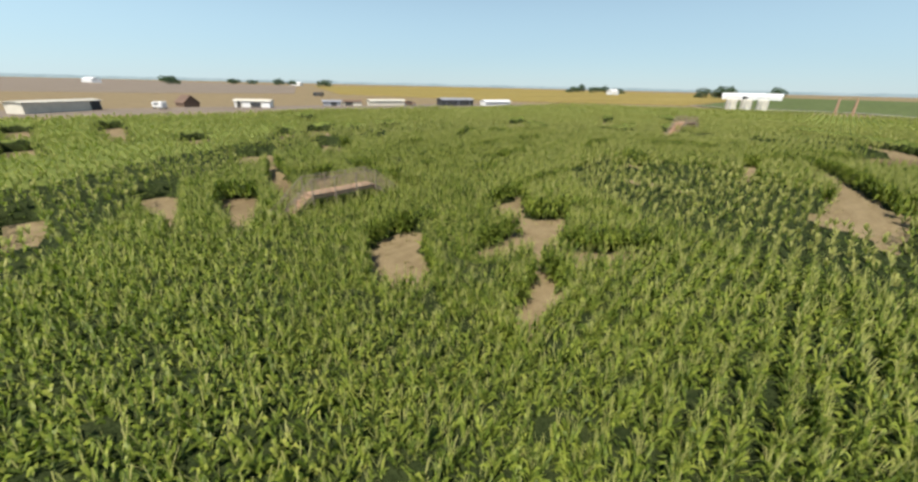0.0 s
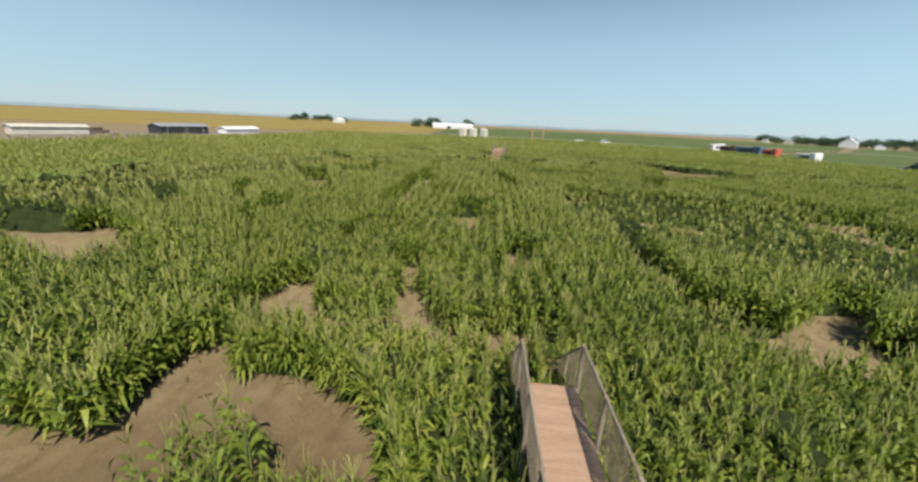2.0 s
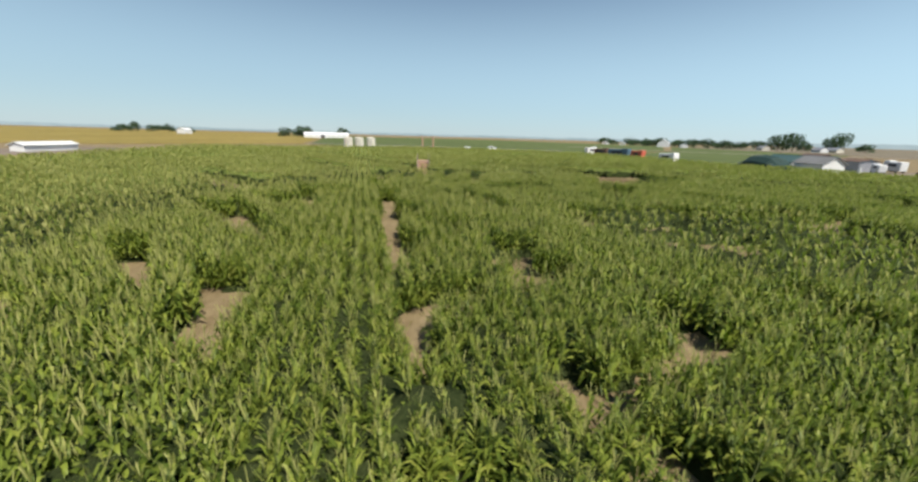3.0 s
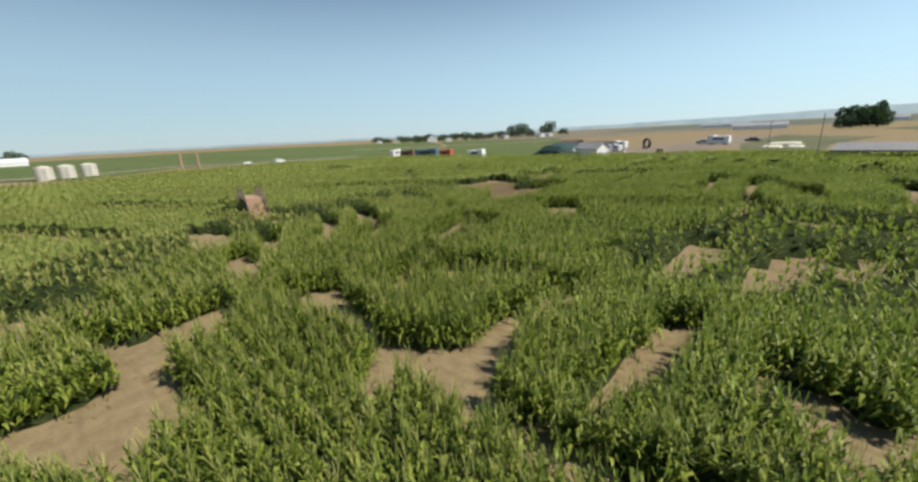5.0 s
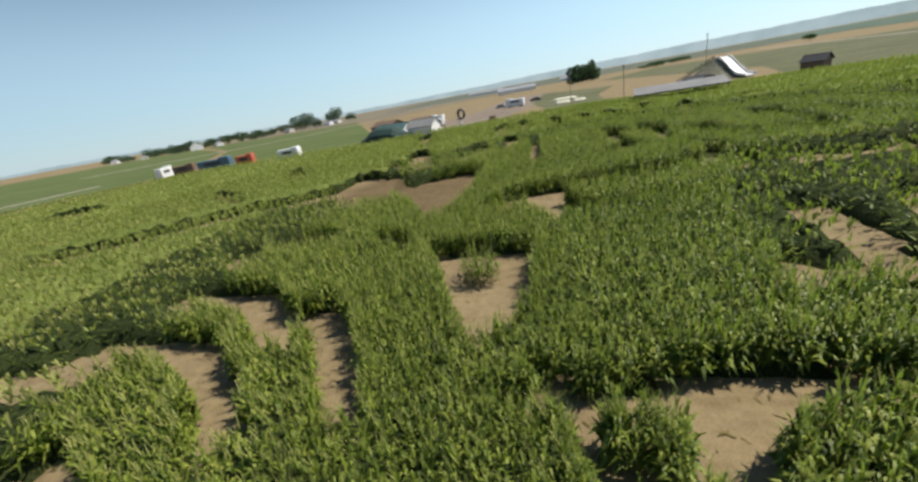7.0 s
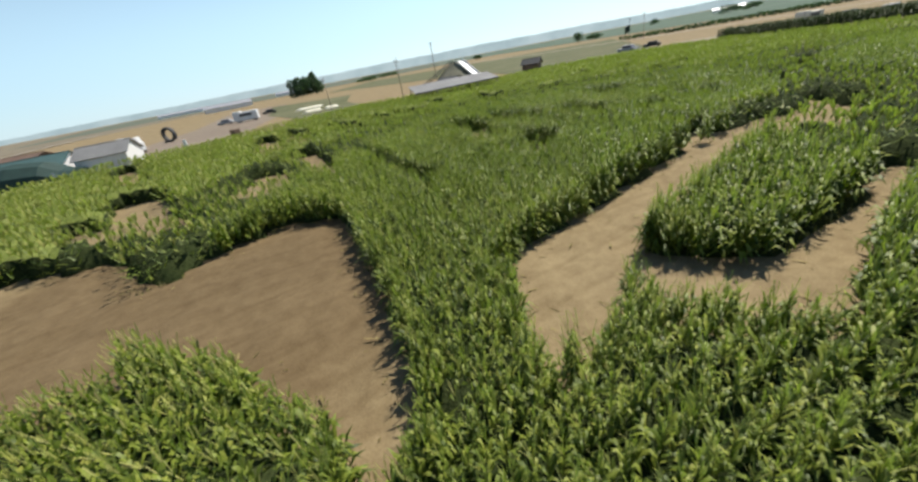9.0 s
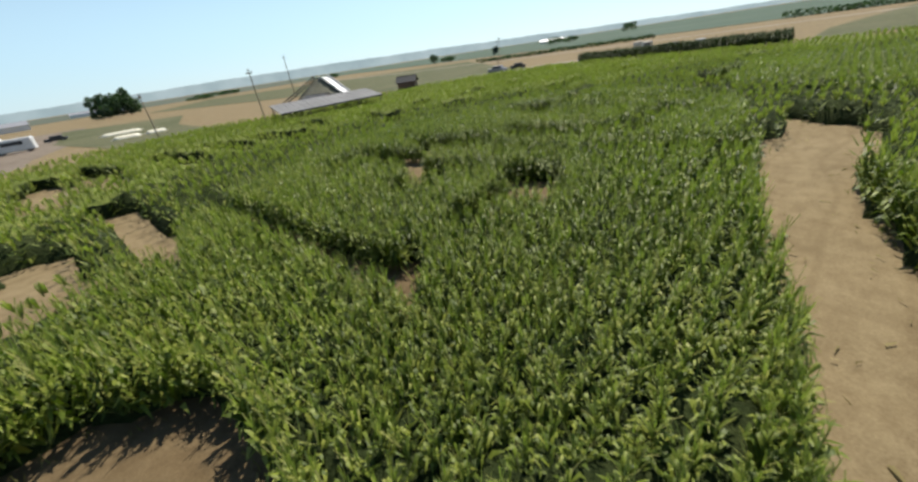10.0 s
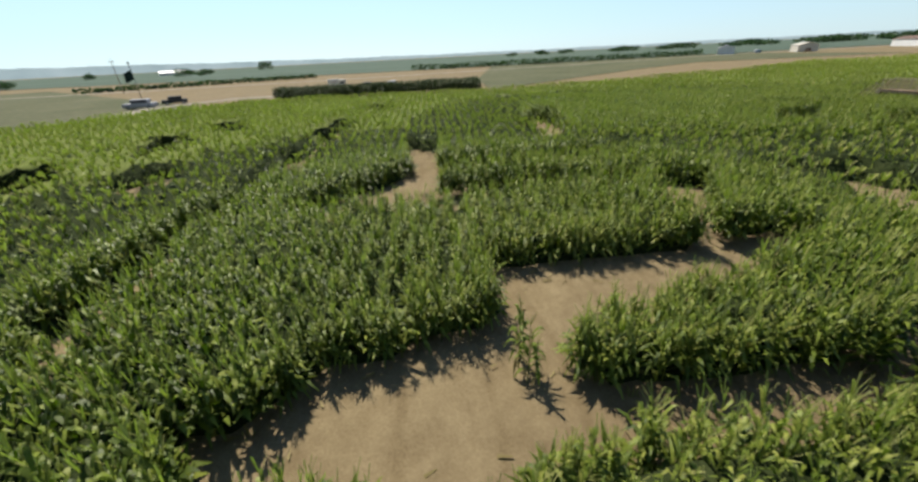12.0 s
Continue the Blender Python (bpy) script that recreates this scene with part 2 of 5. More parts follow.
def box(bm, size, at=(0, 0, 0), turn=(0, 0, 0), bevel=0.0):
    g = bmesh.ops.create_cube(bm, size=1.0, matrix=pose(*at, *turn) @ Matrix.Diagonal((*size, 1)))
    if bevel:
        es = list({e for v in g["verts"] for e in v.link_edges})
        bmesh.ops.bevel(bm, geom=es, offset=bevel, segments=1, affect="EDGES")
    return bm


def one_box(size, at=(0, 0, 0), turn=(0, 0, 0), bevel=0.0):
    return box(bmesh.new(), size, at, turn, bevel)


def rod(bm, a, b, r, r2=None, sides=6):
    a, b = Vector(a), Vector(b)
    m = Matrix.Translation((a + b) / 2) @ (b - a).to_track_quat("Z", "Y").to_matrix().to_4x4()
    bmesh.ops.create_cone(bm, cap_ends=True, segments=sides, radius1=r, radius2=r if r2 is None else r2, depth=(b - a).length, matrix=m)
    return bm


# ---- the maze plan ----
FIELD = [(66, -8), (72, 20), (71, 50), (66, 72), (63, 97), (60, 148), (25, 178), (-5, 188), (-42, 183), (-83, 170), (-89, 109), (-97, 57), (-99, 5), (-116, -48), (-73, -48), (-38, -28), (-9, -24), (9, -20), (45, -23), (60, -16)]
GLADES = []


def glade(*corners, wider=0.2):
    """A bare path or clearing in the corn; the stalks stand back from its edge by wider."""
    GLADES.append((np.array(corners, float), wider))


# paths and clearings
glade((27.9, 5.4), (29.3, 18.7), (29.9, 26.6), (30.6, 30.7), (30.6, 34.1), (30.5, 36.6), (30.6, 38.1), (28.1, 40.9), (28.3, 39.3), (28.5, 37.3), (29.1, 33), (28.6, 27.7), (28.1, 20.1), (27.1, 6.7), wider=0.0)
glade((24.9, 41.8), (24, 41.4), (23.2, 40.9), (22.1, 40.4), (20, 39.4), (18.4, 39.1), (17.2, 40.1), (17.2, 41.1), (15.5, 41.4), (13.3, 41.4), (9.9, 41.6), (12.7, 43.1), (15.4, 43.1), (17, 42.8), (18.1, 43.2), (18.9, 43.3), (19.1, 43.9), (20.7, 43.6), (21.7, 43.3), (22.7, 43.2), (23.7, 43.4), wider=0.05)
glade((18.4, 39.1), (18.6, 37.3), (18.4, 36), (15.1, 36.1), (13.1, 36.2), (10.6, 36), (13.9, 39.2), (15.2, 39.9), (16.2, 39.9), (17.4, 40.6), (17.2, 40.1), wider=0.05)
glade((10.7, 36.2), (10.5, 35.3), (9.8, 31.7), (8.5, 29), (6.7, 30.3), (10.3, 35.7), (8, 35.6), (7.5, 36.6), (8.9, 37.7), (10.9, 38.2), (11.8, 39), (14, 39.2), wider=0.05)
glade((25.3, 28.6), (22.5, 29.3), (19.8, 28.8), (15.1, 28.5), (8.5, 29), (9.5, 31.1), (15.7, 30.9), (19.4, 31.8), (22.3, 31.5), (24.8, 30.7), wider=0.05)
glade((21.3, 17.3), (19.2, 18.9), (19.7, 29), (20.6, 28.8))
glade((19.6, 24.7), (14, 24.2), (6.8, 23.7), (7.4, 25.2), (14.7, 26.9), (19.1, 27.1))
glade((9.1, 5.4), (7.8, 8.3), (8.4, 15.6), (10, 15.5))
glade((38.1, 23.4), (36.7, 21.4), (34.8, 23), (35.9, 25.6), wider=0.3)
glade((42.2, 14.3), (42.9, 9.2), (39.8, 13.9), (40, 17.2), wider=0.3)
glade((41.3, 3.7), (39.9, 2.2), (38.2, 7), (39.6, 7.1), wider=0.3)
glade((46.1, 21.2), (45.1, 20), (42.7, 22.8), (42.7, 24.9), wider=0.3)
glade((-8.6, 17), (-12, 17.2), (-9.8, 19.3), (-6.6, 19.2))
glade((-13.6, 20.9), (-15.8, 20.9), (-10.8, 24.8), (-9.7, 24.3))
glade((26.6, -7.3), (24.7, -7.7), (24.5, -2.6), (25.6, -1.3), wider=0.3)
glade((9.6, -8.4), (7.8, -7.2), (9.3, -2.1), (10.3, -3.6))
glade((18.8, 45.9), (17.1, 45.6), (15.5, 45.5), (13.3, 45.4), (11.6, 45.4), (10, 45.5), (9.2, 45.9), (8.6, 46.7), (8.3, 47.3), (8, 47.8), (8.6, 48.7), (10.8, 50.1), (10.6, 49.2), (10.7, 48.5), (11.1, 47.9), (11.4, 47.1), (12.8, 47.1), (14.9, 47.4), (15.2, 48), (15.5, 49.2), (15.4, 49.9), (15.5, 50.9), (17.3, 50.2), (17.8, 48.1), (17.5, 48), (17.6, 47.7), wider=0.05)
glade((23.2, 40), (21.5, 39.7), (20.6, 42.4), (18.8, 45.9), (17.5, 48), (18.1, 47.7), (19.6, 47.1), (21.7, 47.4), (22.7, 48.2), (22.2, 49.2), (22.6, 50.6), (22.8, 51.3), (24.5, 50.4), (24.9, 49.2), (25.2, 47.6), (25.5, 45.6), (23.9, 44.9), (22.2, 44.2), (21, 43.7), wider=0.05)
glade((10.9, 31.6), (9.6, 31.6), (10.1, 36.7), (10.8, 36.4), wider=0.05)
glade((1, 32.2), (-0.2, 31.9), (-0.2, 34.6), (1.5, 37.1), (1.5, 35.2), wider=0.3)
glade((41.7, 31.2), (40.7, 29.6), (36.9, 32.9), (38, 33.9), wider=0.3)
glade((27.8, 55.9), (25.5, 55.5), (21.4, 55.2), (17.7, 55.2), (14.5, 55.2), (12.3, 55.1), (10.7, 54.6), (10.7, 53), (11.3, 47.5), (12.4, 45), (9.9, 44.2), (9.5, 45.8), (9.5, 48.7), (9.7, 51.1), (10, 52.7), (10.2, 54), (9.4, 54.8), (8.6, 55.2), (8.2, 55.9), (7.9, 56.8), (8.2, 56.9), (8.8, 56.5), (10.1, 56.6), (11.4, 56.5), (13.3, 56.5), (15.8, 56.7), (19.5, 56.6), (23.3, 56.7), wider=0.05)
glade((10.5, 41.1), (6.1, 39.8), (2.7, 38.5), (3, 42.1), (6, 41.9), (10.1, 42.8), wider=0.05)
glade((2.5, 41.8), (2.7, 38.1), (2.6, 35.1), (1, 33.5), (-0.6, 43.8), (-1.7, 49), (-2.2, 51.1), (-2.8, 53), (-3.4, 54.3), (-4, 55), (-4, 55.6), (-2.3, 58.5), (-2, 58.3), (-1.4, 58.2), (-0.3, 56.2), (-0.1, 54.9), (0.4, 52), (1.6, 47.4))
glade((16.4, 78.3), (14.5, 73.1), (9.1, 72), (9.1, 70.7), (9.2, 69.1), (10.7, 66.6), (12, 63.6), (9.7, 61), (1.1, 61.6), (-2.4, 62), (-4.5, 62.4), (-6, 63.1), (-6.4, 64.3), (-5.8, 64), (-4.8, 63.9), (-3.8, 64.4), (-2.9, 65.2), (-1.2, 65.8), (0.4, 67.2), (2.4, 69), (1.8, 70), (2.7, 71.8))
glade((3.6, 40.9), (2.3, 43.1), (1.8, 37.5), (0.8, 33.5), (-0.2, 34.2), (-0.4, 41.3), (-1.2, 45.4), (-2.5, 50.9), (2.1, 42))
glade((-0.6, 56.8), (0.1, 54.2), (-2.1, 52.6), (-3.2, 53.9), (-4.1, 55.3), (-5.8, 57.8), (-6.1, 59.1), (-5.8, 59.7), (-4.7, 59.3), (-3.6, 58.7))
glade((-6.1, 51.9), (-6.1, 49.1), (-5.9, 45.5), (-6.3, 43.8), (-7.2, 49.1), (-7.7, 50.9), (-8.6, 54.4), (-8.1, 54.6), (-7.7, 54.9))
glade((-3.3, 53.9), (-4.9, 53), (-6.1, 51.9), (-7.7, 54.9), (-6.4, 55.7), (-5.5, 56.4))
glade((-37, 30.7), (-38.8, 31.5), (-38.6, 29.9), (-36.9, 29.2))
glade((-31.1, 28.3), (-31.6, 28.6), (-31.6, 27.5), (-31, 27.3))
glade((34.2, 60.4), (31.8, 59.2), (18.8, 59.1), (17, 59.7), (19, 60.8), wider=0.05)
glade((24.3, 67.2), (26.6, 64.5), (25, 62.6), (19.5, 62.7), (19, 64.3), (20.6, 66.8), wider=0.3)
glade((58.1, 82.7), (61.5, 81.7), (49.4, 77.9), (40, 76.3), (44.8, 79.2), wider=0.3)
glade((58.2, 62.8), (52.2, 61.2), (39.8, 61.9), (43.5, 63), wider=0.3)
glade((58.1, 59.2), (51.2, 57.3), (41.1, 58.3), (46.8, 59.8), wider=0.3)
glade((29.7, 76), (23.3, 71.4), (19.3, 70.4), (22.7, 73.8), wider=0.3)
glade((26.6, 30.3), (21.2, 24.9), (18.7, 27.5), (24.3, 31.9))
glade((11.3, 14.7), (9.4, 13), (8.2, 15.8), (9.8, 17.2))
glade((-5.2, 43.1), (-5.7, 41.7), (-7.1, 46.6), (-6.3, 46))
glade((49.6, 52.4), (45.4, 50.8), (40, 52), (43.7, 53.3), wider=0.3)
glade((32.5, 76.3), (31.2, 73.6), (17.2, 69.5), (17.8, 71.4), wider=0.3)
glade((28.5, 65.1), (27.7, 63.1), (19.4, 62.2), (20.8, 63.7), wider=0.3)
glade((33.8, 60.5), (33.6, 59.1), (21.6, 58.6), (21.6, 59.5), wider=0.3)
glade((32.7, 101.3), (30.7, 97.6), (23.2, 92.8), (25.2, 96), wider=0.3)
glade((-5.3, 105.2), (-2.8, 101.5), (-0.1, 97.6), (3.2, 93.6), (6.3, 88.6), (8.4, 82.4), (11.6, 78.9), (14.8, 76.3), (9.9, 74.3), (6.3, 76.2), (4.5, 80), (2.3, 85.4), (-0.7, 89.5), (-3.3, 93.6), (-6, 96.8), (-7.9, 100.8), wider=0.3)
glade((9.5, 79.1), (16.8, 79.4), (14.3, 72.7), (9.6, 70.9), (0.5, 69.2), (1, 73.8), wider=0.3)
glade((-11.2, 61.7), (-11.3, 59.8), (-11.3, 58.1), (-11.8, 55.7), (-17.7, 55.9), (-19.4, 56.6), (-20.2, 57.4), (-19.4, 58.3), (-17.3, 59.1))
glade((-14.8, 72.1), (-15.2, 69.3), (-20.5, 65), (-20.8, 66.4))
glade((-17.3, 66.3), (-16.6, 65.3), (-19, 63.2), (-21.4, 61.7), (-23.8, 60.5), (-24.2, 61.4), (-23.3, 61.9), (-20.9, 63.6))
glade((-20.1, 71.2), (-19.8, 68.7), (-21.3, 67.3), (-23.3, 65.2), (-24.4, 63.9), (-25.6, 64.7), (-23.8, 66.2), (-22.4, 67.7))
glade((-21.4, 50.6), (-21.3, 48.3), (-20.9, 47.1), (-22.8, 48.7), (-23.5, 49.9), (-23.8, 50.2), (-24.4, 51.1), (-25.2, 51.5), (-25.2, 52.3), (-24.2, 52), (-23.4, 51.7))
glade((-21.7, 51.5), (-21.3, 49.8), (-23.5, 50.3), (-25.3, 50.9), (-27.2, 51.1), (-28.2, 51.2), (-29.6, 51.5), (-28.4, 51.6), (-27.4, 51.8), (-25.6, 51.6), (-24.6, 51.2))
glade((-21.9, 55.5), (-21.6, 54.7), (-24.3, 54), (-25.1, 52.8), (-27.4, 51.8), (-26.9, 52.6), (-28, 53.3), (-28.8, 53.7), (-29.8, 53.8), (-30.3, 53.7), (-30.8, 55.2), (-29.8, 55.2), (-28.5, 54.6), (-26.7, 53.8), (-25.3, 54.1))
glade((-29.2, 80.5), (-28.1, 79.4), (-27.9, 75.5), (-29.8, 69.3), (-30.6, 70.3), (-31.1, 72.1), wider=0.3)
glade((-29.8, 68.2), (-28.6, 68.2), (-29.3, 66.2), (-28.9, 64.5), (-30.5, 60.7), (-31.5, 60.6), (-31.9, 61.1), (-31.4, 64.1))
glade((-22.1, 40.8), (-21.3, 39.3), (-24.6, 39.6), (-27.5, 39.8), (-30.3, 41.6), (-28.8, 41.5), (-26.8, 41.3), (-24.8, 40.9))
glade((-21.7, 46), (-20.6, 44.4), (-23.2, 44.2), (-25.6, 44.8), (-27.3, 44.8), (-28.7, 44), (-29.7, 43.4), (-31.5, 44.2), (-31.2, 45), (-31.2, 45.9), (-31.9, 45.9), (-32.8, 45.8), (-33.4, 46.8), (-32.5, 47.1), (-30.1, 49), (-29.4, 47.2), (-28.1, 46.1), (-26.5, 46.3), (-25.2, 46.2), (-23.9, 45.6))
glade((-29.5, 57.2), (-28.2, 55.8), (-29.3, 53.5), (-29.3, 51.5), (-30.6, 48.6), (-31.1, 50.1), (-31.1, 51.7), (-31.3, 53.1))
glade((-38.5, 59.3), (-37.4, 58.3), (-36, 58.1), (-34.9, 58.4), (-33, 58.7), (-33.7, 54.8), (-35, 54.4), (-36.1, 54), (-36.9, 53.6), (-37.3, 53.4), (-38.6, 58.2))
glade((-32.1, 15.2), (-32.7, 17.8), (-32.7, 19.1), (-31.8, 19.5), (-30.9, 18.3), (-29.7, 18.4), (-27.6, 17.8), (-26.6, 16.5), (-26.4, 15.8), (-26.3, 15), (-31.6, 14.5), wider=0.1)
glade((-11.5, 17.5), (-11.1, 18.1), (-9.9, 16.2), (-8.9, 15.6), (-7.5, 14.3), (-7.7, 11.3), (-8.3, 10.9), (-9.3, 13.7), (-9.8, 15.2), (-10.6, 16.4), wider=0.0)
glade((-29.7, 79.6), (-27.4, 77.8), (-28.4, 71.9), (-30.2, 72.6), wider=0.3)
glade((-26.2, 71.7), (-24.9, 70.4), (-28.2, 64), (-28.8, 65))
glade((-21.1, 70.6), (-19.6, 70.3), (-22.8, 65), (-23.6, 65.9))
glade((-15.2, 78.2), (-14.4, 73.4), (-18.6, 64.6), (-19.8, 65.3), (-16.9, 72))
glade((-8.4, 43), (-8.2, 40.5), (-11.1, 40.6), (-15.9, 41.6), (-16.8, 42.7), (-11.8, 42.7), wider=0.1)
glade((-9.3, 38.4), (-7.9, 36.5), (-9.6, 36.1), (-16.8, 37.9), (-17.4, 39.2), wider=0.1)
glade((-7.3, 34.4), (-6.9, 33.4), (-13.9, 35.1), (-13.4, 35.6), wider=0.1)
glade((-32.8, 116.3), (-25.6, 103.1), (-22.1, 95.4), (-22.7, 93.5), (-28.1, 98.8), (-33.4, 110), wider=0.3)
glade((-39.3, 35.5), (-37.8, 35.3), (-37.2, 34.5), (-37, 33), (-37, 31.8), (-37, 30.7), (-38.8, 31.5), (-38.6, 32.1), (-38.3, 32.4), (-38.8, 34))
glade((-31.4, 31.3), (-30.9, 31.6), (-30, 31.9), (-28.6, 31.8), (-28.7, 31.1), (-30.1, 30.5), (-30.6, 30.5), (-31.2, 29.7), (-31.1, 28.5), (-31.1, 28.3), (-31.6, 28.6), (-31.7, 29.3), (-31.7, 30.6), wider=0.38)
glade((-30.6, 47.1), (-30.9, 41.4), (-30.6, 38.8), (-29.8, 37.8), (-30.8, 36.1), (-31.4, 35.6), (-31.8, 36.5), (-31.3, 39.1), (-31.4, 44.7), wider=0.42)
glade((-25.8, 37.4), (-23.6, 37.4), (-24.4, 35.8), (-25.4, 34.3), (-26.7, 34.8), (-27.2, 35.6), wider=0.35)
glade((-25, 34.4), (-23.8, 33.7), (-24.2, 32.8), (-25.7, 31.6), (-27, 32.1), (-26, 33.5), wider=0.35)
glade((-32.7, 20.3), (-32.5, 22.4), (-32.1, 23.8), (-31.2, 24.2), (-30.6, 23.5), (-30.6, 22.1), (-30.2, 21.7), (-28.1, 21.6), (-27.8, 22.2), (-27.6, 24.5), (-27, 23.9), (-26.4, 22.8), (-26.2, 21.9), (-25.8, 21.1), (-24.1, 21), (-22.5, 21.3), (-22.2, 20.5), (-22.1, 19.6))
glade((-28.5, 26.8), (-27.5, 26.8), (-27, 25.5), (-27.1, 24.8), (-27.9, 24.8), (-28.4, 25.6), wider=0.3)
glade((-23.1, 29.4), (-22.2, 28.8), (-21.7, 27.6), (-22.7, 26.9), (-23.4, 27.7), wider=0.3)
glade((-44.6, 40.3), (-43.1, 40), (-42, 37.9), (-40.2, 33.5), (-41.1, 34.4), (-42.1, 35.3))
glade((-31.5, 55.6), (-30.1, 58.2), (-30.8, 45.8), (-29.8, 46.8), (-31, 48.4))
glade((-23.6, 26.8), (-20.4, 26.7), (-24.1, 25.5), (-28.2, 25.7), (-27.2, 25.7))
glade((-17, 33.4), (-15.8, 33.2), (-16.4, 27.4), (-16.4, 24), (-15.3, 22.8), (-14.1, 21.7), (-12.5, 21.5), (-11.4, 21.5), (-13.3, 19.7), (-15.6, 19.8), (-16.8, 20.7), (-17.5, 22.7), (-17.7, 26.2))
glade((-34.2, 15.9), (-33.2, 16), (-32.1, 15.2), (-33.2, 15.1))
glade((-32.4, 15.6), (-32.3, 17.3), (-32.4, 18.9), (-31.8, 19.5), (-30.8, 18.2), (-29.1, 18.4), (-27.7, 17.6), (-26.7, 16.7), (-26.4, 15.8), (-32.1, 15.2))
glade((-50, 28.4), (-46.9, 28.6), (-41.9, 26.8), (-40, 24.8), (-44.1, 23.9))
glade((-48.4, 36), (-47.6, 37.4), (-43.5, 33), (-43.8, 31.4))
glade((-42.5, 48.4), (-41.9, 51.5), (-38.9, 44.7), (-39.3, 42.6))
glade((-52, 73.6), (-45, 68.9), (-37.6, 64.7), (-37, 60.5), (-43.1, 63.4), (-49.5, 68.3), wider=0.3)
glade((-60.5, 46.3), (-61.9, 50.3), (-57.3, 45.1), (-57.8, 43.8), wider=0.3)
glade((-59.4, 37.8), (-58.1, 39.9), (-55.9, 37.8), (-57.3, 36.2), wider=0.3)
glade((-31.6, 10.4), (-30.1, 12.1), (-26, 10.6), (-24.2, 9.9), (-21.6, 8), (-23.5, 8.5), (-25.9, 8.8), (-25.9, 8.4))
glade((-40.4, 17.5), (-37.8, 17), (-32.5, 15.7), (-29, 15.1), (-25.7, 12.3), (-28.8, 12.8), (-31.2, 13.2))
glade((-18.1, 14.3), (-17.6, 15.8), (-16.4, 16.4), (-16.1, 14.5), (-14.9, 13.6), (-14.1, 12.9), (-12.9, 12.3), (-12.2, 11.6), (-13.3, 9.8), (-14, 10.2), (-14.7, 10.7), (-15.7, 11.3), (-16.3, 11.9), (-17.1, 11.8))
glade((-13, 23.5), (-12.1, 23.6), (-11.6, 21.2), (-10.9, 19.4), (-10.9, 17.1), (-12, 14.2), (-12.8, 15.3), (-13.5, 15.3), (-13.3, 17.5))
glade((-8.6, 14.1), (-7.7, 14.2), (-7.5, 13.8), (-10.5, 11.1), (-10.1, 11.8), wider=0.0)
glade((-47.4, 17.4), (-46.9, 20), (-42.2, 18.9), (-40.4, 17.5), (-39.1, 15.5), (-43.3, 15.8), wider=0.3)
glade((-34.7, 6.9), (-34.3, 8.6), (-28.5, 7.2), (-23.5, 5.8), (-26.1, 6.3), (-28.1, 5.7))
glade((-34, 0.6), (-34.1, 1.3), (-28.5, 1.4), (-27.5, 0.6), wider=0.3)
glade((-86, 10.6), (-87.1, 12.9), (-60.5, 9.7), (-61.6, 9.1), wider=0.3)
glade((-87.9, 0.5), (-87.5, 2.8), (-70.1, 2.4), (-70.7, 0.6), wider=0.3)
glade((-65.8, 0.4), (-65.5, 2.3), (-54.9, 2), (-54.9, 0.5), wider=0.3)
glade((-64.5, 16.3), (-64.8, 18.4), (-54.8, 16.1), (-55.9, 14.7), wider=0.3)
glade((-62.4, 33.6), (-62.2, 35.5), (-54.6, 31.3), (-55.4, 30.1), wider=0.3)
glade((-47.1, 26.2), (-45.7, 29.8), (-39.8, 25.9), (-40.6, 22.9))
glade((-52.6, 73.4), (-51.9, 77.5), (-41.6, 62.1), (-42.9, 60.3), wider=0.3)
glade((-42.9, 99.3), (-41.5, 101.5), (-34.3, 83.6), (-34.7, 80.7), wider=0.3)
glade((-25.9, 87.2), (-24.3, 89.5), (-19.6, 72.4), (-20.7, 70.9), wider=0.3)
# narrow gaps further out
glade((-65.3, 35), (-62.8, 37.1), (-53.6, 30.4), (-56.1, 29.3), wider=0.3)
glade((-57.8, 37), (-56.7, 39), (-53.7, 36.3), (-54.7, 34.7), wider=0.3)
glade((-59.5, 43), (-60.9, 49.5), (-56.9, 45.1), (-57.1, 40.8), wider=0.3)
glade((-87.7, 43.6), (-84.3, 44.6), (-72.1, 38.9), (-79, 39.4), wider=0.3)
glade((-64.3, 29.9), (-62.2, 30), (-54.8, 25.4), (-55.4, 25), wider=0.3)
glade((-45.2, 51.1), (-41.5, 49.1), (-37, 40.3), (-39.3, 41.8), wider=0.3)
glade((-41.8, 53.8), (-37, 54.1), (-36.2, 50), (-38.5, 48.4), wider=0.3)
glade((-17.4, 46.7), (-14.9, 46), (-16, 41), (-17.1, 42.3), wider=0.3)
glade((20.1, 75.8), (24.8, 77.2), (20.4, 70.6), (16.8, 69.7), wider=0.3)
glade((-23.1, 57), (-21.5, 48.9), (-22, 45.4), (-23.5, 50.4), wider=0.3)
glade((-21.5, 77.5), (-19, 77), (-19.5, 69.5), wider=0.3)
glade((14.4, 136.7), (22.8, 145.3), (23.1, 135.8), (18.4, 129.9), (15.2, 132.5), wider=0.3)
glade((19.7, 105.9), (13.2, 97.2), (9.6, 93.6), (13.9, 100.4), wider=0.3)
glade((-6.8, 75.4), (-6.8, 70.8), (-9.3, 68), (-9.2, 73.2), wider=0.3)
glade((-8.6, 78.2), (-8.6, 75.6), (-11.7, 73.1), (-11.3, 75.3), wider=0.3)
glade((-8.8, 65.9), (-10.1, 63.2), (-11.6, 63.1), (-10.5, 65.4), wider=0.3)
